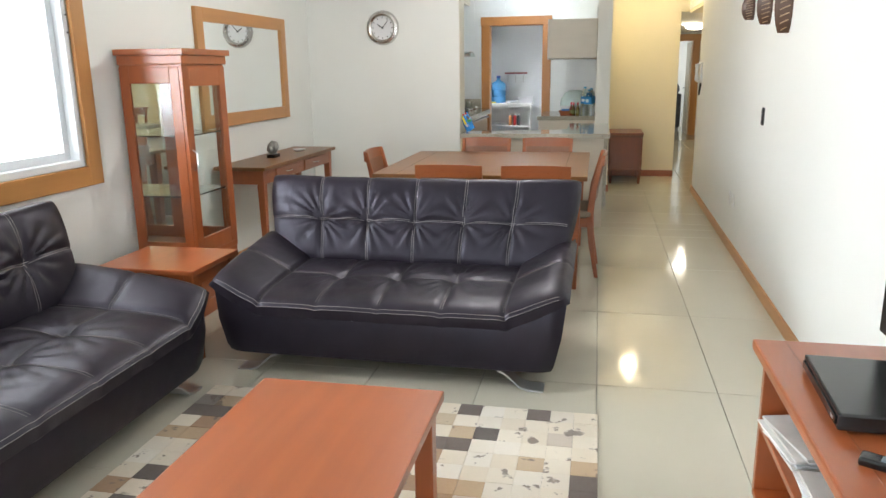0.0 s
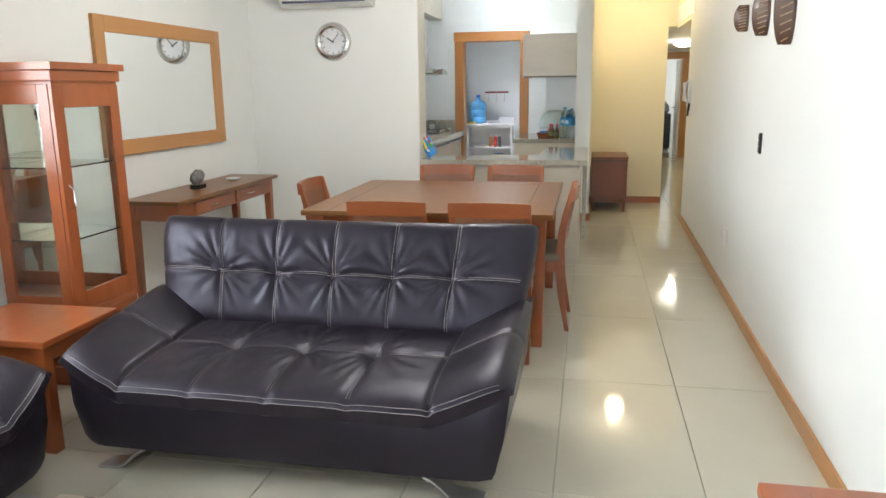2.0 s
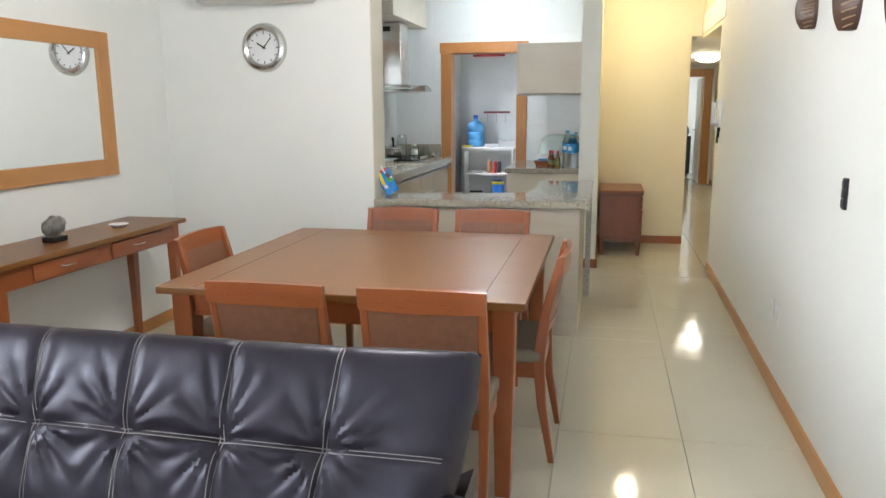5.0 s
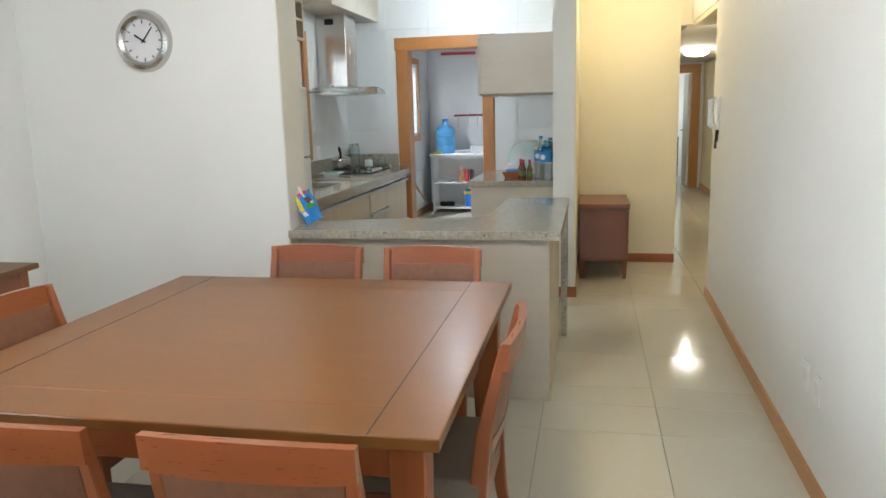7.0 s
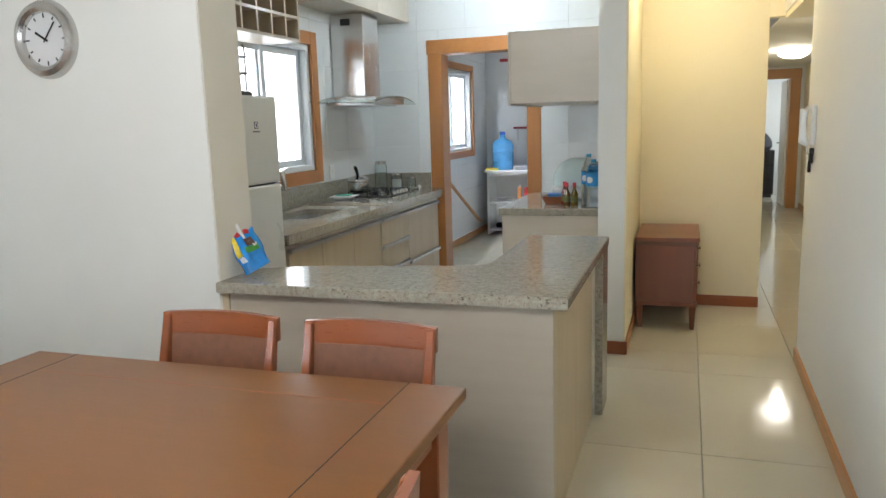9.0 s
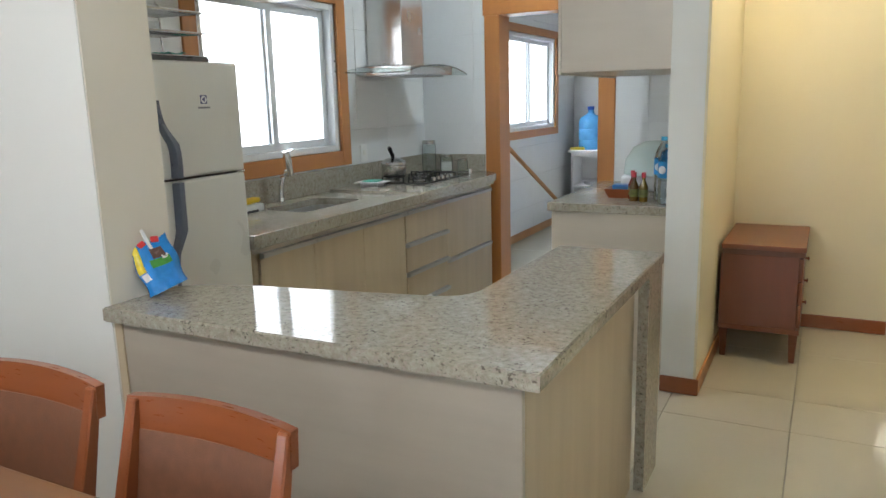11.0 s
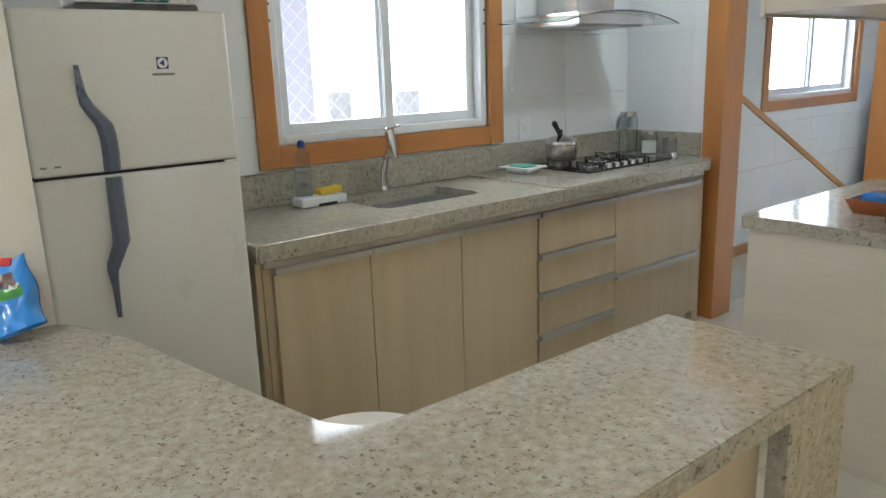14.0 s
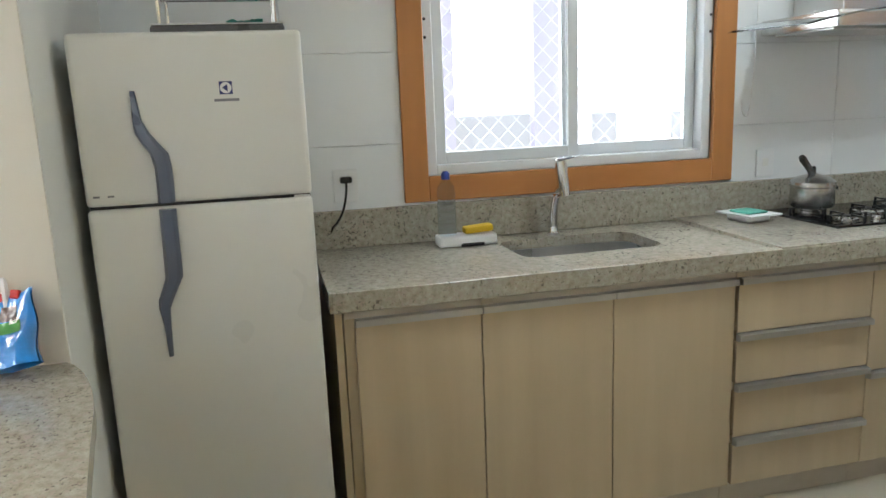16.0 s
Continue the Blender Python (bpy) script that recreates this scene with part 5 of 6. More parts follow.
si = thing("sink", (0, 0, 0), 0, "stainless steel undermount sink bowl", "sink")
bm = bmesh.new()
levels = [(0.0, 0.904), (0.004, 0.80), (0.03, 0.765), (0.09, 0.76)]
rings = []
cxm, cym = (s0 + s1) / 2, (t0 + t1) / 2
base_ring = []
for cx, cy, ax, ay in corner:
    q = [(cx + ax * 0.06 * (1 - math.cos(a)), cy + ay * 0.06 * (1 - math.sin(a))) for a in [k * math.pi / 12 for k in range(7)]]
    base_ring += q if ax * ay > 0 else q[::-1]
for inset, z in levels:
    rings.append([bm.verts.new((cxm + (x - cxm) * (1 - inset / 0.15), cym + (y - cym) * (1 - inset / 0.26), z)) for x, y in base_ring])
nr = len(base_ring)
for a, b in zip(rings, rings[1:]):
    for k in range(nr):
        bm.faces.new((a[k], a[(k + 1) % nr], b[(k + 1) % nr], b[k]))
bm.faces.new(rings[-1])
part("bowl", bm, surf("satin_sink_steel", (0.50, 0.50, 0.50), 0.28, 1.0, 0.05, 6, 240, 0.05), si, "", True)
part("drain", lathe([(0.0001, 0.004), (0.03, 0.004), (0.038, 0.001), (0.038, 0)], 24), M_CHROME, si, "chrome drain", True, pose(cxm, cym, 0.761))

fa = thing("tap", (-2.115, 8.945, 0.943), 0, "chrome kitchen tap with a tilted lever head", "tap")
part("base", lathe([(0.026, 0), (0.026, 0.006), (0.019, 0.012), (0.016, 0.03)], 20), M_CHROME, fa, "", True)
part("neck", tube(arc((0, 0, 0.01), (-0.005, 0, 0.17), (0.055, 0.02, 0.19), 10), 0.016, 14), M_CHROME, fa, "", True)
part("head", tube([(0.055, 0.028, 0.155), (0.048, 0.018, 0.24), (0.044, 0.013, 0.285)], [0.019, 0.024, 0.022], 16), M_CHROME, fa, "", True)
part("lever", boxed(-0.012, -0.01, 0, 0.03, 0.062, 0.008, 0.003), M_CHROME, fa, "", True, pose(0.044, 0.0, 0.288, 10))

# ---- kitchen: hob and pots ----
hb = thing("gas_hob", (0, 0, 0.955), 0, "black glass gas hob with five burners", "hob")
hx0, hx1, hy0, hy1 = -2.13, -1.69, 9.88, 10.58
part("plate", boxed(hx0, hy0, 0.0, hx1, hy1, 0.010, 0.003, 2), surf("black_glass", (0.008, 0.008, 0.009), 0.06, bump=0.0), hb, "black glass plate")
for x, y, r in ((-2.01, 10.02, 0.045), (-1.80, 10.02, 0.04), (-1.91, 10.22, 0.058), (-2.01, 10.43, 0.04), (-1.80, 10.41, 0.045)):
    b = part("burner", lathe([(r, 0.010), (r, 0.015), (r * 0.8, 0.019), (r * 0.8, 0.023), (0.0001, 0.024)], 24), M_STEEL, hb, "steel burner with black cap", True, pose(x, y, 0))
    part("burner_cap", lathe([(r * 0.7, 0.0235), (r * 0.7, 0.025), (0.0001, 0.0258)], 20), M_IRON, b, "", True)
    for k in range(4):
        a = math.radians(90 * k)
        part("grate_bar", boxed(0.02, -0.004, 0.026, 0.088, 0.004, 0.031, 0.001), M_IRON, b, "", at=pose(0, 0, 0, 0, 0, 90 * k))
        part("grate_foot", boxed(0.080, -0.004, 0.010, 0.088, 0.004, 0.027, 0.001), M_IRON, b, "", at=pose(0, 0, 0, 0, 0, 90 * k))
for k in range(5):
    part("knob", lathe([(0.017, 0.010), (0.016, 0.028), (0.013, 0.031), (0.0001, 0.031)], 18), M_STEEL, hb, "", True, pose(-1.715, 10.07 + k * 0.065, 0))

pt = thing("pressure_cooker", (-2.01, 10.035, 0.986), 0, "small steel pressure cooker with a black handle on the hob", "pot")
part("pot", lathe([(0.0001, 0), (0.088, 0), (0.096, 0.012), (0.096, 0.088), (0.102, 0.092), (0.102, 0.10), (0.0001, 0.10)], 36), M_STEEL, pt, "", True)
part("lid", lathe([(0.100, 0.10), (0.098, 0.112), (0.07, 0.132), (0.02, 0.145), (0.0001, 0.146)], 36), M_STEEL, pt, "", True)
part("handle", tube([(0.0, -0.01, 0.14), (0.01, -0.03, 0.165), (0.015, -0.075, 0.215), (0.015, -0.085, 0.225)], [0.012, 0.014, 0.017, 0.012], 10), M_BLACK, pt, "black plastic handle", True)
part("valve", lathe([(0.010, 0.14), (0.010, 0.17), (0.006, 0.178), (0.0001, 0.178)], 14), M_BLACK, pt, "", True)
part("side_grip", boxed(-0.02, 0.095, 0.068, 0.02, 0.125, 0.085, 0.005, 2), M_BLACK, pt)
pt.scale = (0.88, 0.88, 0.92)


def jar(at, r, h, fill, label, lid=M_STEEL):
    j = thing("glass_jar", at, 0, label, "jar")
    g = part("glass", lathe([(0.0001, 0.0), (r, 0.0), (r, h * 0.82), (r * 0.85, h * 0.9), (r * 0.85, h * 0.92), (r * 0.80, h * 0.9), (r - 0.004, h * 0.8), (r - 0.004, 0.006), (0.0001, 0.006)], 28), M_CLEAR, j, "clear glass body", True)
    g.visible_shadow = False
    if fill:
        part("contents", lathe([(0.0001, 0.007), (r - 0.005, 0.007), (r - 0.005, fill), (0.0001, fill)], 24), surf("white_sugar", (0.75, 0.74, 0.70), 0.9), j, "white contents")
    part("lid", lathe([(r * 0.93, h * 0.88), (r * 0.93, h), (0.0001, h * 1.01)], 28), lid, j, "steel lid", True)
    return j


jar((-2.115, 10.755, 0.955), 0.055, 0.24, 0, "tall empty glass jar with a steel lid")
jar((-1.965, 10.76, 0.955), 0.048, 0.13, 0.07, "glass jar half full of sugar")
jar((-1.83, 10.77, 0.955), 0.04, 0.10, 0, "low clear glass jar by the upstand")
single("steel_shaker", lathe([(0.0001, 0), (0.019, 0), (0.019, 0.034), (0.017, 0.038), (0.0001, 0.038)], 20), M_STEEL, "small steel cup at the end of the worktop", "cup", True, pose(-1.70, 10.62, 0.955))

dh = thing("soap_dish", (-1.99, 9.725, 0.955), 8, "white rectangular dish with a green sponge", "dish")
part("tray", prism([(-0.095, -0.08), (0.095, -0.08), (0.095, 0.08), (-0.095, 0.08)], 0.026, 0.032), M_PLASTIC, dh)
part("foot", boxed(-0.065, -0.055, 0.0, 0.065, 0.055, 0.027, 0.008), M_PLASTIC, dh)
part("sponge", boxed(-0.055, -0.05, 0.032, 0.055, 0.05, 0.040, 0.004), surf("green_sponge", (0.12, 0.45, 0.36), 0.9, vary=0.15, fine=200, bump=0.6), dh, "pale green sponge")

so = thing("sponge_holder", (-2.06, 8.575, 0.943), 0, "white plastic sink caddy with a yellow sponge", "caddy")
part("tray", boxed(-0.045, -0.11, 0.0, 0.045, 0.11, 0.040, 0.010, 2), M_PLASTIC, so)
part("arch", boxed(-0.047, -0.03, -0.0005, 0.0475, 0.06, 0.014, 0.004), M_DARK, so, "dark cut-out under the tray")
part("sponge", boxed(-0.028, -0.005, 0.040, 0.028, 0.105, 0.066, 0.010, 2), surf("yellow_sponge", (0.72, 0.50, 0.03), 0.9, vary=0.12, fine=200, bump=0.6), so, "yellow sponge", True, pose(0, 0, 0, 4))
bo = thing("soap_bottle", (-2.06, 8.505, 0.983), 0, "clear plastic bottle with a blue cap in the caddy", "bottle")
g = part("body", lathe([(0.0001, 0), (0.032, 0), (0.034, 0.01), (0.034, 0.12), (0.030, 0.135), (0.034, 0.15), (0.030, 0.18), (0.013, 0.205), (0.013, 0.215), (0.0001, 0.215)], 26), glass("pet_plastic", (0.76, 0.85, 0.94), 0.18, 1.16), bo, "clear plastic body", True)
g.visible_shadow = False
part("cap", lathe([(0.016, 0.207), (0.016, 0.226), (0.009, 0.236), (0.0001, 0.237)], 18), surf("blue_cap", (0.03, 0.06, 0.35), 0.4), bo, "blue cap", True)

# ---- kitchen: fridge ----
fr = thing("fridge", (0, 0, 0), 0, "white two-door fridge freezer with wavy slate-blue handles", "fridge")
fx0, fx1, fy0, fy1 = -2.13, -1.50, 7.415, 7.99
part("cabinet", boxed(fx0, fy0 + 0.003, 0.03, fx1 - 0.055, fy1 - 0.003, 1.655, 0.008, 2), M_WHITE, fr)
lower = part("lower_door", boxed(fx1 - 0.052, fy0, 0.06, fx1, fy1, 1.230, 0.014, 3), M_WHITE, fr, "", True)
upper = part("freezer_door", boxed(fx1 - 0.052, fy0, 1.238, fx1, fy1, 1.672, 0.014, 3), M_WHITE, fr, "", True)
part("door_gap", boxed(fx1 - 0.050, fy0 + 0.006, 1.222, fx1 - 0.012, fy1 - 0.006, 1.244), M_DARK, fr, "dark gap between the doors")
part("hinge", boxed(fx1 - 0.02, fy1 - 0.05, 1.2305, fx1 + 0.002, fy1 - 0.005, 1.2375, 0.001), M_CHROME, fr, "steel hinge plate")
for y in (fy0 + 0.05, fy1 - 0.05):
    for x in (fx0 + 0.06, fx1 - 0.1):
        part("foot", lathe([(0.02, 0), (0.02, 0.032)], 12), M_DARK, fr, at=pose(x, y, 0))


def ribbon(points, bm):
    """A curved strip: (y middle, z, half width, how far it stands out)."""
    rings = []
    for y, z, w, d in points:
        rings.append([bm.verts.new((fx1 + q, y + s * w, z)) for s, q in ((-1, 0.001), (-1, d * 0.5), (-0.55, d), (0.55, d), (1, d * 0.5), (1, 0.001))])
    for a, b in zip(rings, rings[1:]):
        for q in range(6):
            bm.faces.new((a[q], a[(q + 1) % 6], b[(q + 1) % 6], b[q]))
    bm.faces.new(rings[0]), bm.faces.new(rings[-1][::-1])
    return bm


hy = fy0 - 0.026
up = [(hy + 0.170, 1.528, 0.006, 0.008), (hy + 0.172, 1.495, 0.008, 0.010), (hy + 0.174, 1.455, 0.011, 0.016), (hy + 0.183, 1.422, 0.017, 0.022), (hy + 0.200, 1.395, 0.020, 0.026), (hy + 0.219, 1.368, 0.022, 0.028), (hy + 0.225, 1.335, 0.021, 0.029), (hy + 0.226, 1.29, 0.021, 0.030), (hy + 0.224, 1.242, 0.021, 0.030)]
lo = [(hy + 0.224, 1.224, 0.021, 0.030), (hy + 0.223, 1.16, 0.021, 0.030), (hy + 0.222, 1.08, 0.022, 0.030), (hy + 0.221, 1.04, 0.022, 0.029), (hy + 0.208, 1.01, 0.020, 0.027), (hy + 0.194, 0.98, 0.019, 0.024), (hy + 0.188, 0.955, 0.014, 0.02), (hy + 0.190, 0.91, 0.009, 0.014), (hy + 0.190, 0.82, 0.006, 0.009)]
part("handle", ribbon(up, bmesh.new()), M_SLATE, upper, "wavy slate-blue handle", True)
part("handle", ribbon(lo, bmesh.new()), M_SLATE, lower, "wavy slate-blue handle", True)
hy = fy0
M_NAVY = surf("navy_print", (0.03, 0.04, 0.16), 0.4)
part("badge", boxed(fx1, hy + 0.357, 1.512, fx1 + 0.0015, hy + 0.390, 1.545), M_NAVY, upper, "small navy square emblem")
part("badge_disc", lathe([(0.0001, 0.001), (0.0145, 0.001), (0.0145, 0)], 24), M_PLASTIC, upper, "white disc of the emblem", at=pose(fx1 + 0.001, hy + 0.3735, 1.5285, 0, 90))
part("badge_wedge", prism([(hy + 0.364, 1.5285), (hy + 0.378, 1.538), (hy + 0.378, 1.519)], fx1 + 0.0018, fx1 + 0.003, None, "x"), M_NAVY, upper)
part("badge_bar", boxed(fx1, hy + 0.342, 1.494, fx1 + 0.001, hy + 0.405, 1.501), surf("grey_print", (0.22, 0.22, 0.24), 0.5), upper, "grey bar of small print")
for k in (0, 1):
    part("mark", boxed(fx1, hy + 0.02 + k * 0.035, 1.262, fx1 + 0.0006, hy + 0.036 + k * 0.035, 1.267), bpy.data.materials["grey_print"], upper, "tiny printed mark")

# wire dish rack on the fridge
dk = thing("dish_rack", (-1.75, 7.78, 1.672), 0, "wire dish rack with trays and a green cloth on the fridge", "rack")
for z, hw in ((0.028, 0.17), (0.12, 0.165), (0.20, 0.16)):
    part("tray_rim", tube([(-0.11, -hw, z), (0.13, -hw, z), (0.13, hw, z), (-0.11, hw, z)], 0.004, 6, None, True), M_CHROME, dk, "", True)
    for k in range(15):
        y = -hw + 2 * hw * (k + 0.5) / 15
        part("tray_wire", tube([(-0.11, y, z), (0.13, y, z - 0.006)], 0.0018, 5), M_CHROME, dk)
for sx in (-0.1, 0.12):
    for sy in (-0.15, 0.15):
        part("post", tube([(sx, sy, 0), (sx, sy * 1.02, 0.24), (sx, sy * 0.9, 0.26)], 0.005, 8), M_CHROME, dk, "", True)
part("drip_tray", boxed(-0.11, -0.175, 0.006, 0.14, 0.175, 0.024, 0.004), surf("smoky_plastic", (0.10, 0.10, 0.10), 0.3), dk, "dark drip tray")
cl = bmesh.new()
g = [[cl.verts.new((-0.05 + 0.12 * i / 10, 0.02 + 0.10 * j / 10, 0.032 + 0.012 * noise.noise(Vector((i * 0.5, j * 0.5, 2))) + 0.01)) for j in range(11)] for i in range(11)]
for i in range(10):
    for j in range(10):
        cl.faces.new((g[i][j], g[i + 1][j], g[i + 1][j + 1], g[i][j + 1]))
bmesh.ops.solidify(cl, geom=cl.faces[:], thickness=0.006)
part("cloth", cl, surf("green_cloth", (0.05, 0.35, 0.28), 0.9), dk, "crumpled green cloth", True)
bs = bmesh.new()
for k in range(5):
    lathe([(0.0001, 0.0), (0.055, 0.002), (0.075, 0.02), (0.073, 0.022), (0.05, 0.006), (0.0001, 0.005)], 22, (0.0, -0.09 + k * 0.012, 0.128 + k * 0.003), bs)
part("plate_stack", bs, M_PLASTIC, dk, "stacked plates", True)

# socket, plug and cable by the fridge
pg = thing("wall_plug", (KX + 0.006, 8.155, 1.175), 0, "white wall socket with a black plug and cable", "socket")
part("plate", boxed(0, -0.045, -0.06, 0.008, 0.045, 0.06, 0.003, 2), M_PLASTIC, pg)
part("plug", boxed(0.008, -0.022, 0.012, 0.04, 0.022, 0.036, 0.008, 2), M_BLACK, pg, "black plug")
part("cable", tube(arc((0.034, 0.0, 0.016), (0.045, -0.005, -0.10), (0.025, -0.06, -0.15), 8) + [(0.01, -0.085, -0.22), (0.008, -0.09, -0.6)], 0.0045, 8), M_BLACK, pg, "black cable", True)
p2 = thing("wall_socket", (KX + 0.006, 9.94, 1.155), 0, "white wall socket above the worktop", "socket")
part("plate", boxed(0, -0.042, -0.058, 0.008, 0.042, 0.058, 0.003, 2), M_PLASTIC, p2)
part("insert", boxed(0.008, -0.014, -0.012, 0.011, 0.014, 0.02, 0.001), M_WHITE, p2)
single("blind_cord", tube(arc((KX + 0.03, 9.86, 2.12), (KX + 0.03, 9.865, 1.4), (KX + 0.03, 9.83, 1.36), 10) + arc((KX + 0.03, 9.83, 1.36), (KX + 0.03, 9.81, 1.34), (KX + 0.03, 9.80, 1.42), 5), 0.003, 6), M_PLASTIC, "white looped blind cord beside the window", "cord", True)

# cooker hood
hd = thing("cooker_hood", (0, 0, 0), 0, "brushed steel cooker hood with a curved glass canopy", "hood")
hc = 10.19
part("chimney", boxed(KX + 0.008, hc - 0.15, 1.74, -1.91, hc + 0.15, 2.38, 0.006, 2), M_STEEL, hd, "brushed steel chimney")
part("chimney_grille", boxed(-2.10, hc - 0.153, 2.29, -2.02, hc - 0.149, 2.34), M_IRON, hd, "dark slots in the chimney")
part("body", boxed(KX + 0.008, hc - 0.30, 1.675, -1.76, hc + 0.30, 1.735, 0.012, 2), M_STEEL, hd, "steel body")
part("filter", boxed(-2.14, hc - 0.27, 1.668, -1.82, hc + 0.27, 1.676, 0.002), M_RAIL, hd, "grey grease filter")
bm = bmesh.new()
n = 24
lo_, hi_ = [], []
for k in range(n + 1):
    u = 2 * k / n - 1
    z = 1.745 - 0.055 * u * u
    y = hc + u * 0.46
    front = -1.70 - 0.02 * u * u
    lo_.append([bm.verts.new((KX + 0.012, y, z)), bm.verts.new((front, y, z - 0.012))])
    hi_.append([bm.verts.new((KX + 0.012, y, z + 0.007)), bm.verts.new((front, y, z - 0.005))])
for k in range(n):
    bm.faces.new((lo_[k][0], lo_[k][1], lo_[k + 1][1], lo_[k + 1][0]))
    bm.faces.new((hi_[k][0], hi_[k + 1][0], hi_[k + 1][1], hi_[k][1]))
    bm.faces.new((lo_[k][1], hi_[k][1], hi_[k + 1][1], lo_[k + 1][1]))
    bm.faces.new((lo_[k][0], lo_[k + 1][0], hi_[k + 1][0], hi_[k][0]))
bm.faces.new((lo_[0][0], hi_[0][0], hi_[0][1], lo_[0][1]))
bm.faces.new((lo_[n][0], lo_[n][1], hi_[n][1], hi_[n][0]))
cg = part("glass_canopy", bm, glass("green_edge_glass", (0.80, 0.90, 0.87)), hd, "curved glass canopy", True)
cg.visible_shadow = False

# wall cabinets over hood and window
wc = thing("wall_cabinet", (0, 0, 0), 0, "pale laminate wall cabinet above the cooker hood", "cabinet")
part("body", boxed(KX + 0.008, 9.46, 2.39, -1.84, 10.83, H - 0.01, 0.002), M_LAMIX, wc)
part("door", boxed(-1.839, 9.462, 2.385, -1.82, 10.14, H - 0.012, 0.002), M_LAMIX, wc)
part("door", boxed(-1.839, 10.144, 2.385, -1.82, 10.828, H - 0.012, 0.002), M_LAMIX, wc)
nc = thing("niche_shelf", (0, 0, 0), 0, "pale laminate pigeonhole rack on the wall over the window", "shelf")
ny0, ny1, nz0, nz1, nx1 = 8.02, 9.02, 2.06, 2.50, -1.90
part("back", boxed(KX + 0.008, ny0, nz0, KX + 0.014, ny1, nz1), M_LAMI, nc)
for z in (nz0, 2.20, 2.34, nz1 - 0.018):
    part("shelf", boxed(KX + 0.014, ny0, z, nx1, ny1, z + 0.018, 0.001), M_LAMI, nc)
for k in range(7):
    y = ny0 + k * (ny1 - ny0 - 0.018) / 6
    for z in (nz0 + 0.018, 2.218, 2.358):
        part("divider", boxed(KX + 0.014, y, z, nx1 - 0.001, y + 0.016, z + 0.122 if z < 2.3 else nz1 - 0.018, 0.0), M_LAMI, nc)

# counter and cabinet beside the hall wall
ib = thing("side_counter", (0, 0, 0), 0, "pale cabinet with a granite top beside the doorway", "counter")
part("worktop", boxed(-0.755, 9.66, 0.855, PX0 - 0.002, 10.832, 0.905, 0.004, 2), M_GRAN, ib, "polished speckled granite top")
part("end_panel", boxed(-0.735, 9.685, 0.0, PX0 - 0.004, 9.705, 0.853, 0.001), M_LAMIX, ib)
part("carcass", boxed(-0.72, 9.707, 0.08, PX0 - 0.004, 10.83, 0.853, 0.001), M_LAMI, ib)
for a, b in ((9.71, 10.26), (10.264, 10.828)):
    part("door", boxed(-0.738, a, 0.09, -0.721, b, 0.83, 0.001), M_LAMI, ib)
uc = thing("wall_cabinet", (0, 0, 0), 0, "pale laminate wall cabinet over the side counter", "cabinet")
part("body", boxed(-0.605, 9.452, 1.625, PX0 - 0.004, 10.60, 2.085, 0.002), M_LAMIX, uc)
for a, b in ((9.452, 10.02), (10.024, 10.60)):
    part("door", boxed(-0.623, a, 1.615, -0.606, b, 2.087, 0.001), M_LAMIX, uc)

# things on the side counter
M_WATER = glass("thin_pet_plastic", (0.90, 0.95, 0.98), 0.05, 1.25)
for x, y, h in ((-0.105, 9.80, 0.33), (-0.16, 9.97, 0.36), (-0.08, 10.05, 0.34)):
    wb = thing("water_bottle", (x, y, 0.905), 0, "large clear water bottle with a blue label", "bottle", "water bottles")
    r = 0.052
    part("body", lathe([(0.0001, 0), (r * 0.9, 0), (r, 0.015), (r * 0.94, 0.05), (r, 0.08), (r * 0.94, 0.11), (r, 0.14), (r, 0.24), (r * 0.7, 0.29), (0.015, h - 0.03), (0.015, h - 0.005), (0.0001, h - 0.005)], 24), M_WATER, wb, "clear ribbed body", True)
    part("label", lathe([(r + 0.001, 0.145), (r + 0.001, 0.235)], 24), surf("blue_label", (0.03, 0.28, 0.62), 0.35, vary=0.2, scale=25), wb, "blue label", True)
    part("label_patch", lathe([(0.0001, 0.001), (0.022, 0.001), (0.022, 0)], 20), M_PLASTIC, wb, "white disc on the label", at=pose(-0.4 * r, -r * 0.93, 0.19, 90, 0, -20))
    part("cap", lathe([(0.018, h - 0.022), (0.018, h), (0.0001, h + 0.001)], 18), surf("sky_blue_cap", (0.05, 0.38, 0.62), 0.4), wb, "blue cap", True)
for x, y, col in ((-0.30, 9.86, (0.10, 0.05, 0.01)), (-0.245, 9.85, (0.14, 0.09, 0.01)), (-0.33, 9.95, (0.18, 0.02, 0.01))):
    sbt = thing("sauce_bottle", (x, y, 0.905), 0, "small dark sauce bottle with a red cap", "bottle", "sauce bottles")
    part("body", lathe([(0.0001, 0), (0.024, 0), (0.025, 0.01), (0.025, 0.085), (0.010, 0.12), (0.010, 0.14), (0.0001, 0.14)], 18), surf("sauce_glass", col, 0.08, bump=0.0), sbt, "", True)
    part("cap", lathe([(0.0125, 0.136), (0.0125, 0.165), (0.0001, 0.166)], 14), surf("red_cap", (0.55, 0.03, 0.05), 0.4), sbt, "red cap", True)
    part("label", lathe([(0.0256, 0.025), (0.0256, 0.07)], 18), surf("printed_label", (0.13, 0.14, 0.03), 0.5, vary=0.5, scale=60), sbt, "green and yellow label", True)
tr = thing("wooden_tray", (-0.40, 10.02, 0.905), 0, "dark wooden tray with a blue packet", "tray")
part("tray", lathe([(0.0001, 0.006), (0.09, 0.006), (0.125, 0.055), (0.135, 0.055), (0.10, 0.0), (0.0001, 0.0)], 4), M_CHERRY, tr, "", False, pose(0, 0, 0, 0, 0, 45))
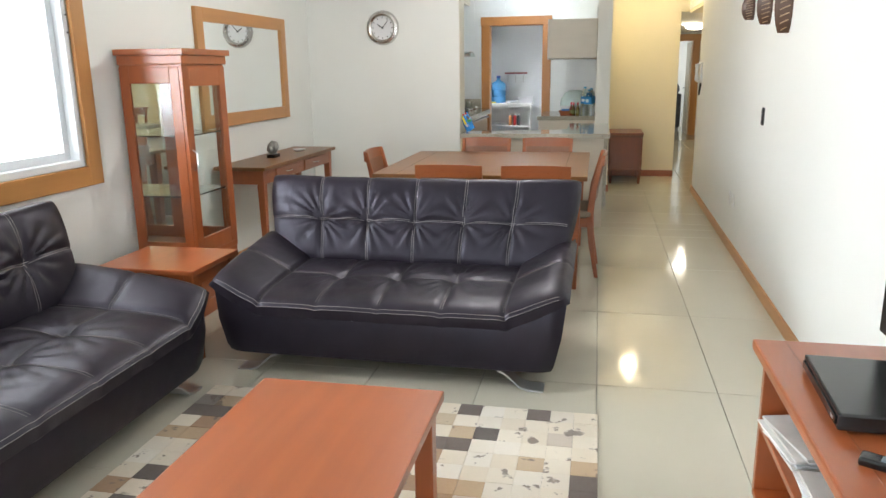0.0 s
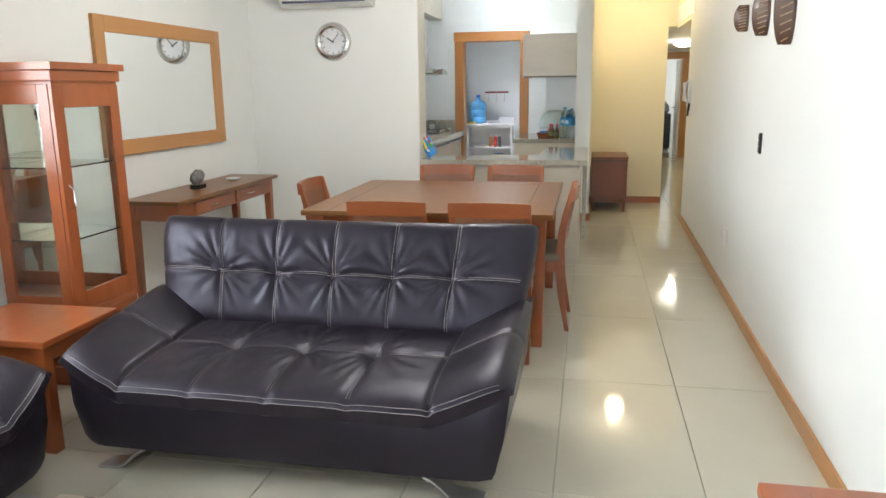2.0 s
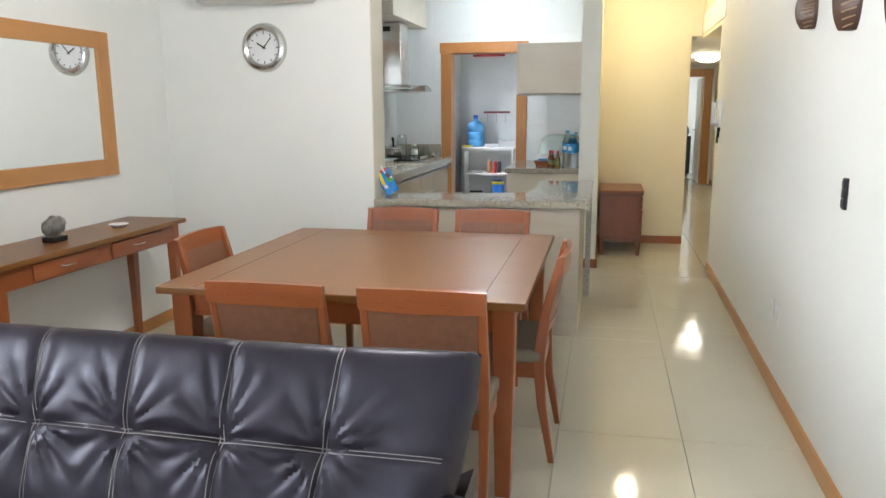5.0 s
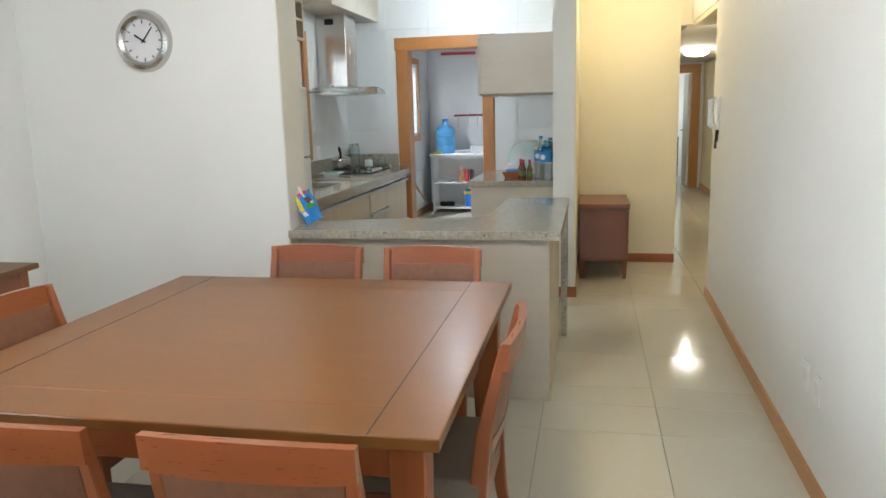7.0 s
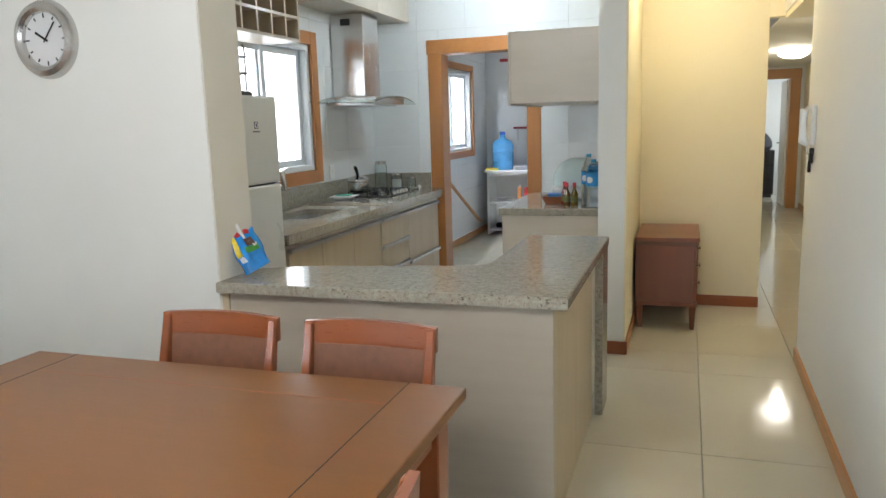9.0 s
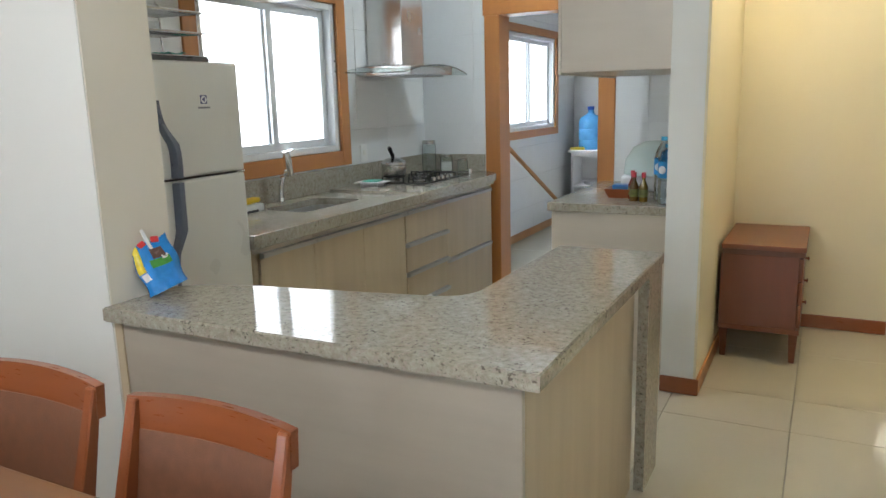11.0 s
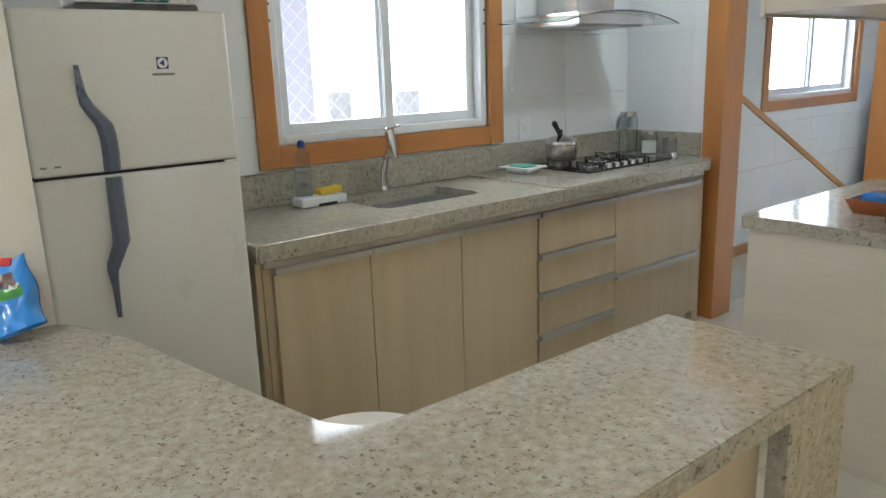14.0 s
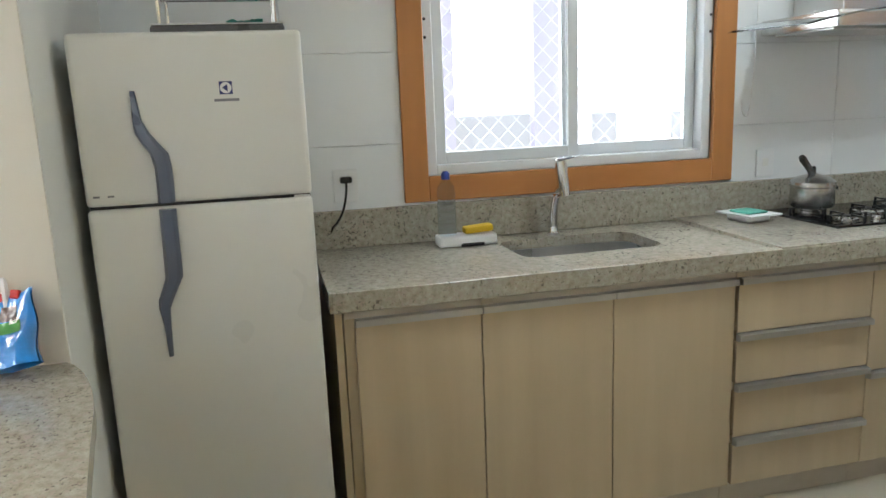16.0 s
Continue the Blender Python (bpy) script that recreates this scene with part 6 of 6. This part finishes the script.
part("packet", boxed(-0.06, -0.04, 0.03, 0.06, 0.05, 0.075, 0.01, 2), surf("blue_packet", (0.03, 0.18, 0.5), 0.3), tr, "blue packet")
tp = thing("transparent_cover", (-0.30, 10.45, 0.905), 0, "pale domed bread maker with a rounded lid", "appliance")
part("base", boxed(-0.19, -0.15, 0.0, 0.19, 0.15, 0.10, 0.03, 3), M_PLASTIC, tp, "", True)
part("lid", lathe([(0.20, 0.10), (0.19, 0.19), (0.14, 0.27), (0.07, 0.305), (0.0001, 0.31)], 36), surf("mint_plastic", (0.62, 0.74, 0.72), 0.25), tp, "pale mint domed lid", True)
wh = single("wall_switch_panel", boxed(-0.075, KY - 0.016, 2.22, -0.035, KY - 0.006, 2.36, 0.003), M_PLASTIC, "narrow white plate high on the tiled wall", "plate")

# safety net in the kitchen window
bm = bmesh.new()
step = 0.055
nw, nh = KW1 - KW0 - 0.1, 0.9
k = -nh
while k < nw:
    for sgn in (1, -1):
        a0, a1 = max(0, k), min(nw, k + nh)
        za, zb = (a0 - k), (a1 - k)
        ya, yb = KW0 + 0.05 + a0, KW0 + 0.05 + a1
        if sgn < 0:
            ya, yb = KW0 + KW1 - ya, KW0 + KW1 - yb
        if zb - za > 0.02:
            tube([(KX - 0.14, ya, KZ0 + 0.02 + za), (KX - 0.14, yb, KZ0 + 0.02 + zb)], 0.0016, 4, bm)
    k += step * 1.414
single("safety_net", bm, M_PLASTIC, "white diamond safety net outside the kitchen window", "net")

# ---- laundry ----
lb = thing("stair_trim", (0, 0, 0), 0, "honey wood trim slanting down the laundry wall", "trim")
part("strip", bar([(KX + 0.012, 11.9, 1.34), (KX + 0.012, 14.36, 0.16)], [0.02, 0.02], [0.11, 0.11]), M_TRIM, lb)
sh = thing("white_shelf_unit", (-2.06, 14.26, 0), 0, "white scalloped shelf unit in the laundry", "shelf")
ww = 0.82
M_SHW = surf("white_lacquer", (0.8, 0.8, 0.79), 0.4, vary=0.02)
for x in (0.0, ww - 0.03):
    part("side", boxed(x, 0, 0, x + 0.03, 0.38, 0.84, 0.004), M_SHW, sh)
for z in (0.05, 0.42):
    part("shelf", boxed(0.03, 0.0, z, ww - 0.03, 0.37, z + 0.025, 0.003), M_SHW, sh)
part("top", boxed(-0.03, -0.03, 0.84, ww + 0.03, 0.39, 0.87, 0.005, 2), M_SHW, sh)
part("back", boxed(0.03, 0.36, 0.075, ww - 0.03, 0.375, 0.84), M_SHW, sh)
sc = [(0.03, 0.84)] + [(0.03 + (ww - 0.06) * k / 40, 0.785 + 0.018 * abs(math.sin(k * math.pi / 5))) for k in range(41)] + [(ww - 0.03, 0.84)]
part("valance", prism(sc, 0.0, 0.015, None, "y"), M_SHW, sh, "scalloped valance")
jg = thing("water_jug", (-1.88, 14.46, 0.87), 0, "large blue water cooler bottle on the white shelf", "bottle")
R = 0.145
part("body", lathe([(0.0001, 0), (R * 0.92, 0), (R, 0.02), (R, 0.10), (R * 0.95, 0.115), (R, 0.13), (R, 0.23), (R * 0.95, 0.245), (R, 0.26), (R, 0.33), (R * 0.85, 0.38), (R * 0.35, 0.42), (R * 0.25, 0.44), (R * 0.25, 0.49), (0.0001, 0.49)], 32), surf("blue_polycarbonate", (0.10, 0.33, 0.62), 0.12, vary=0.15, scale=8, bump=0.0), jg, "ribbed translucent blue body", True)
part("cap", lathe([(R * 0.28, 0.47), (R * 0.28, 0.51), (0.0001, 0.515)], 20), surf("deep_blue_cap", (0.02, 0.1, 0.5), 0.4), jg, "blue cap", True)
for x, z, nm in ((-1.60, 0.87, "plates on top of the white shelf"), (-1.84, 0.445, "plates on the middle shelf")):
    ps = bmesh.new()
    for k in range(4):
        lathe([(0.0001, 0.0), (0.08, 0.0), (0.13, 0.018), (0.128, 0.021), (0.08, 0.004), (0.0001, 0.004)], 26, (0, 0, k * 0.009), ps)
    single("plate_stack", ps, M_PLASTIC, "stack of white " + nm, "plates", True, pose(x, 14.42, z))
rag = boxed(-0.09, -0.06, 0, 0.09, 0.06, 0.03, 0.012, 2)
single("yellow_cloth", rag, surf("yellow_cloth", (0.75, 0.62, 0.06), 0.9), "folded yellow cloth on the white shelf", "cloth", True, pose(-2.0, 14.36, 0.87))
for k, (x, col) in enumerate(((-1.55, (0.45, 0.03, 0.03)), (-1.48, (0.05, 0.06, 0.07)), (-1.64, (0.5, 0.22, 0.08)))):
    can = thing("spray_can", (x, 14.40, 0.445), 0, ("red", "black", "orange")[k] + " cleaning can on the middle shelf", "can")
    part("body", lathe([(0.0001, 0), (0.032, 0), (0.032, 0.17), (0.02, 0.19), (0.0001, 0.19)], 20), surf("can_paint_%d" % k, col, 0.3), can, "", True)
    part("cap", lathe([(0.018, 0.19), (0.018, 0.22), (0.0001, 0.222)], 16), M_PLASTIC, can, "", True)
bk = thing("blue_bucket", (-1.50, 14.40, 0.075), 0, "small blue bucket with a yellow band", "bucket")
part("pail", lathe([(0.0001, 0), (0.085, 0), (0.10, 0.24), (0.105, 0.245), (0.098, 0.24), (0.08, 0.01), (0.0001, 0.01)], 28), surf("blue_plastic", (0.03, 0.16, 0.55), 0.35), bk, "", True)
part("band", lathe([(0.101, 0.19), (0.104, 0.235)], 28), surf("yellow_plastic", (0.75, 0.6, 0.05), 0.4), bk, "yellow band", True)
hg = thing("hook_rail", (-1.58, 14.80, 1.41), 0, "dark red hook rail on the laundry wall", "hooks")
part("board", boxed(-0.22, -0.02, 0, 0.22, 0, 0.03, 0.003), surf("dark_red_paint", (0.25, 0.03, 0.04), 0.5), hg)
for k in range(3):
    part("hook", tube([(-0.15 + k * 0.15, -0.02, 0.01), (-0.15 + k * 0.15, -0.05, -0.02), (-0.15 + k * 0.15, -0.05, -0.16)], 0.006, 6), M_RAIL, hg, "", True)
single("red_rail", boxed(-1.98, 14.77, 2.33, -1.45, 14.80, 2.37, 0.004), surf("red_plastic", (0.5, 0.05, 0.06), 0.5), "red clothes airer rail high on the laundry wall", "rail")
pb = bmesh.new()
for k in range(6):
    box(pb, -0.14, -0.09, k * 0.018, 0.14, 0.09, k * 0.018 + 0.015, 0.005)
single("folded_cloths", pb, surf("white_cotton", (0.74, 0.74, 0.76), 0.9, fine=200, bump=0.4), "white folded cloths on the white shelf", "cloth", False, pose(-1.36, 14.48, 0.87))
single("shoe_pair", boxed(-0.11, -0.05, 0, 0.11, 0.05, 0.07, 0.025, 2), M_IRON, "dark shoe on the low laundry shelf", "shoe", True, pose(-1.86, 14.40, 0.075))


# ---- floor and wall tiles ----
def cut(rect, hole):
    """What is left of a rectangle round a hole, as rectangles (a0, b0, a1, b1)."""
    a0, b0, a1, b1 = rect
    c0, d0, c1, d1 = max(a0, hole[0]), max(b0, hole[1]), min(a1, hole[2]), min(b1, hole[3])
    if c0 >= c1 or d0 >= d1:
        return [rect]
    out = [(a0, b0, c0, b1), (c1, b0, a1, b1), (c0, b0, c1, d0), (c0, d1, c1, b1)]
    return [r for r in out if r[2] - r[0] > 0.01 and r[3] - r[1] > 0.01]


SLABS = {}


def slab(w, d, h, material):
    """A thin slab with eased upper edges, its mesh shared by size."""
    key = (round(w, 3), round(d, 3), h, material.name)
    if key not in SLABS:
        e = min(0.0015, h / 3)
        bm = bmesh.new()
        rings = [[bm.verts.new((sx * (w / 2 - i), sy * (d / 2 - i), z)) for sx, sy in ((-1, -1), (1, -1), (1, 1), (-1, 1))] for i, z in ((0, 0), (0, h - e), (e, h))]
        for a, b in zip(rings, rings[1:]):
            for k in range(4):
                bm.faces.new((a[k], a[(k + 1) % 4], b[(k + 1) % 4], b[k]))
        bm.faces.new(rings[2])
        SLABS[key] = mesh_of("tile", bm, material)
    return SLABS[key]


def lay(rect, gap, h, material, parent, place):
    a0, b0, a1, b1 = rect
    o = new("tile", slab(a1 - a0 - gap, b1 - b0 - gap, h, material))
    o.parent = parent
    o.matrix_basis = place((a0 + a1) / 2, (b0 + b1) / 2)


floor_ob = bpy.data.objects["floor"]
TW, TD, TX, TY = 0.56, 1.13, 0.045, 3.40
AREAS = [(XL, YB, XR, YC), (-1.28, YC, XR, 7.38), (KX, 7.38, XR, 9.44), (KX, 9.44, 2.24, CY), (KX, CY, 0.3, 14.80), (CX, CY, 2.24, 17.6), (CX, 17.6, 3.05, 20.05)]
for x0, y0, x1, y1 in AREAS:
    for i in range(math.floor((x0 - TX) / TW), math.ceil((x1 - TX) / TW)):
        for j in range(math.floor((y0 - TY) / TD), math.ceil((y1 - TY) / TD)):
            a, b, c, d = max(x0, TX + i * TW), max(y0, TY + j * TD), min(x1, TX + (i + 1) * TW), min(y1, TY + (j + 1) * TD)
            if c - a > 0.02 and d - b > 0.02:
                lay((a, b, c, d), 0.0035, 0.006, M_TILE, floor_ob, lambda u, v: pose(u, v, -0.006))


def tile_wall(parent, rect, holes, tw, th, place, bottom):
    a0, b0, a1, b1 = rect
    for i in range(math.ceil((a1 - a0) / tw)):
        for j in range(math.ceil((b1 - b0) / th)):
            left = [(a0 + i * tw, b0 + j * th, min(a1, a0 + (i + 1) * tw), min(b1, b0 + (j + 1) * th))]
            for hole in holes:
                left = [q for r in left for q in cut(r, hole)]
            for r in left:
                lay(r, 0.0013, 0.006, M_WTILE, parent, place)


window_side = lambda u, v: Matrix(((0, 0, 1, KX - 0.0005), (1, 0, 0, u), (0, 1, 0, v), (0, 0, 0, 1)))
door_side = lambda u, v: Matrix(((1, 0, 0, u), (0, 0, -1, KY + 0.0005), (0, 1, 0, v), (0, 0, 0, 1)))
tile_wall(wall_kitchen, (7.38, 0, KY, H), [(KW0 - 0.02, KZ0 - 0.02, KW1 + 0.02, KZ1 + 0.02)], 0.58, 0.33, window_side, 0)
tile_wall(wall_kitchen, (KY + 0.16, 0, 14.80, H), [(LW0 - 0.02, LZ0 - 0.02, LW1 + 0.02, LZ1 + 0.02)], 0.58, 0.33, window_side, 0)
tile_wall(wall_door, (KX + 0.006, 0, PX0, H), [(DX0, 0, DX1, DZ)], 0.44, 0.33, door_side, 0)
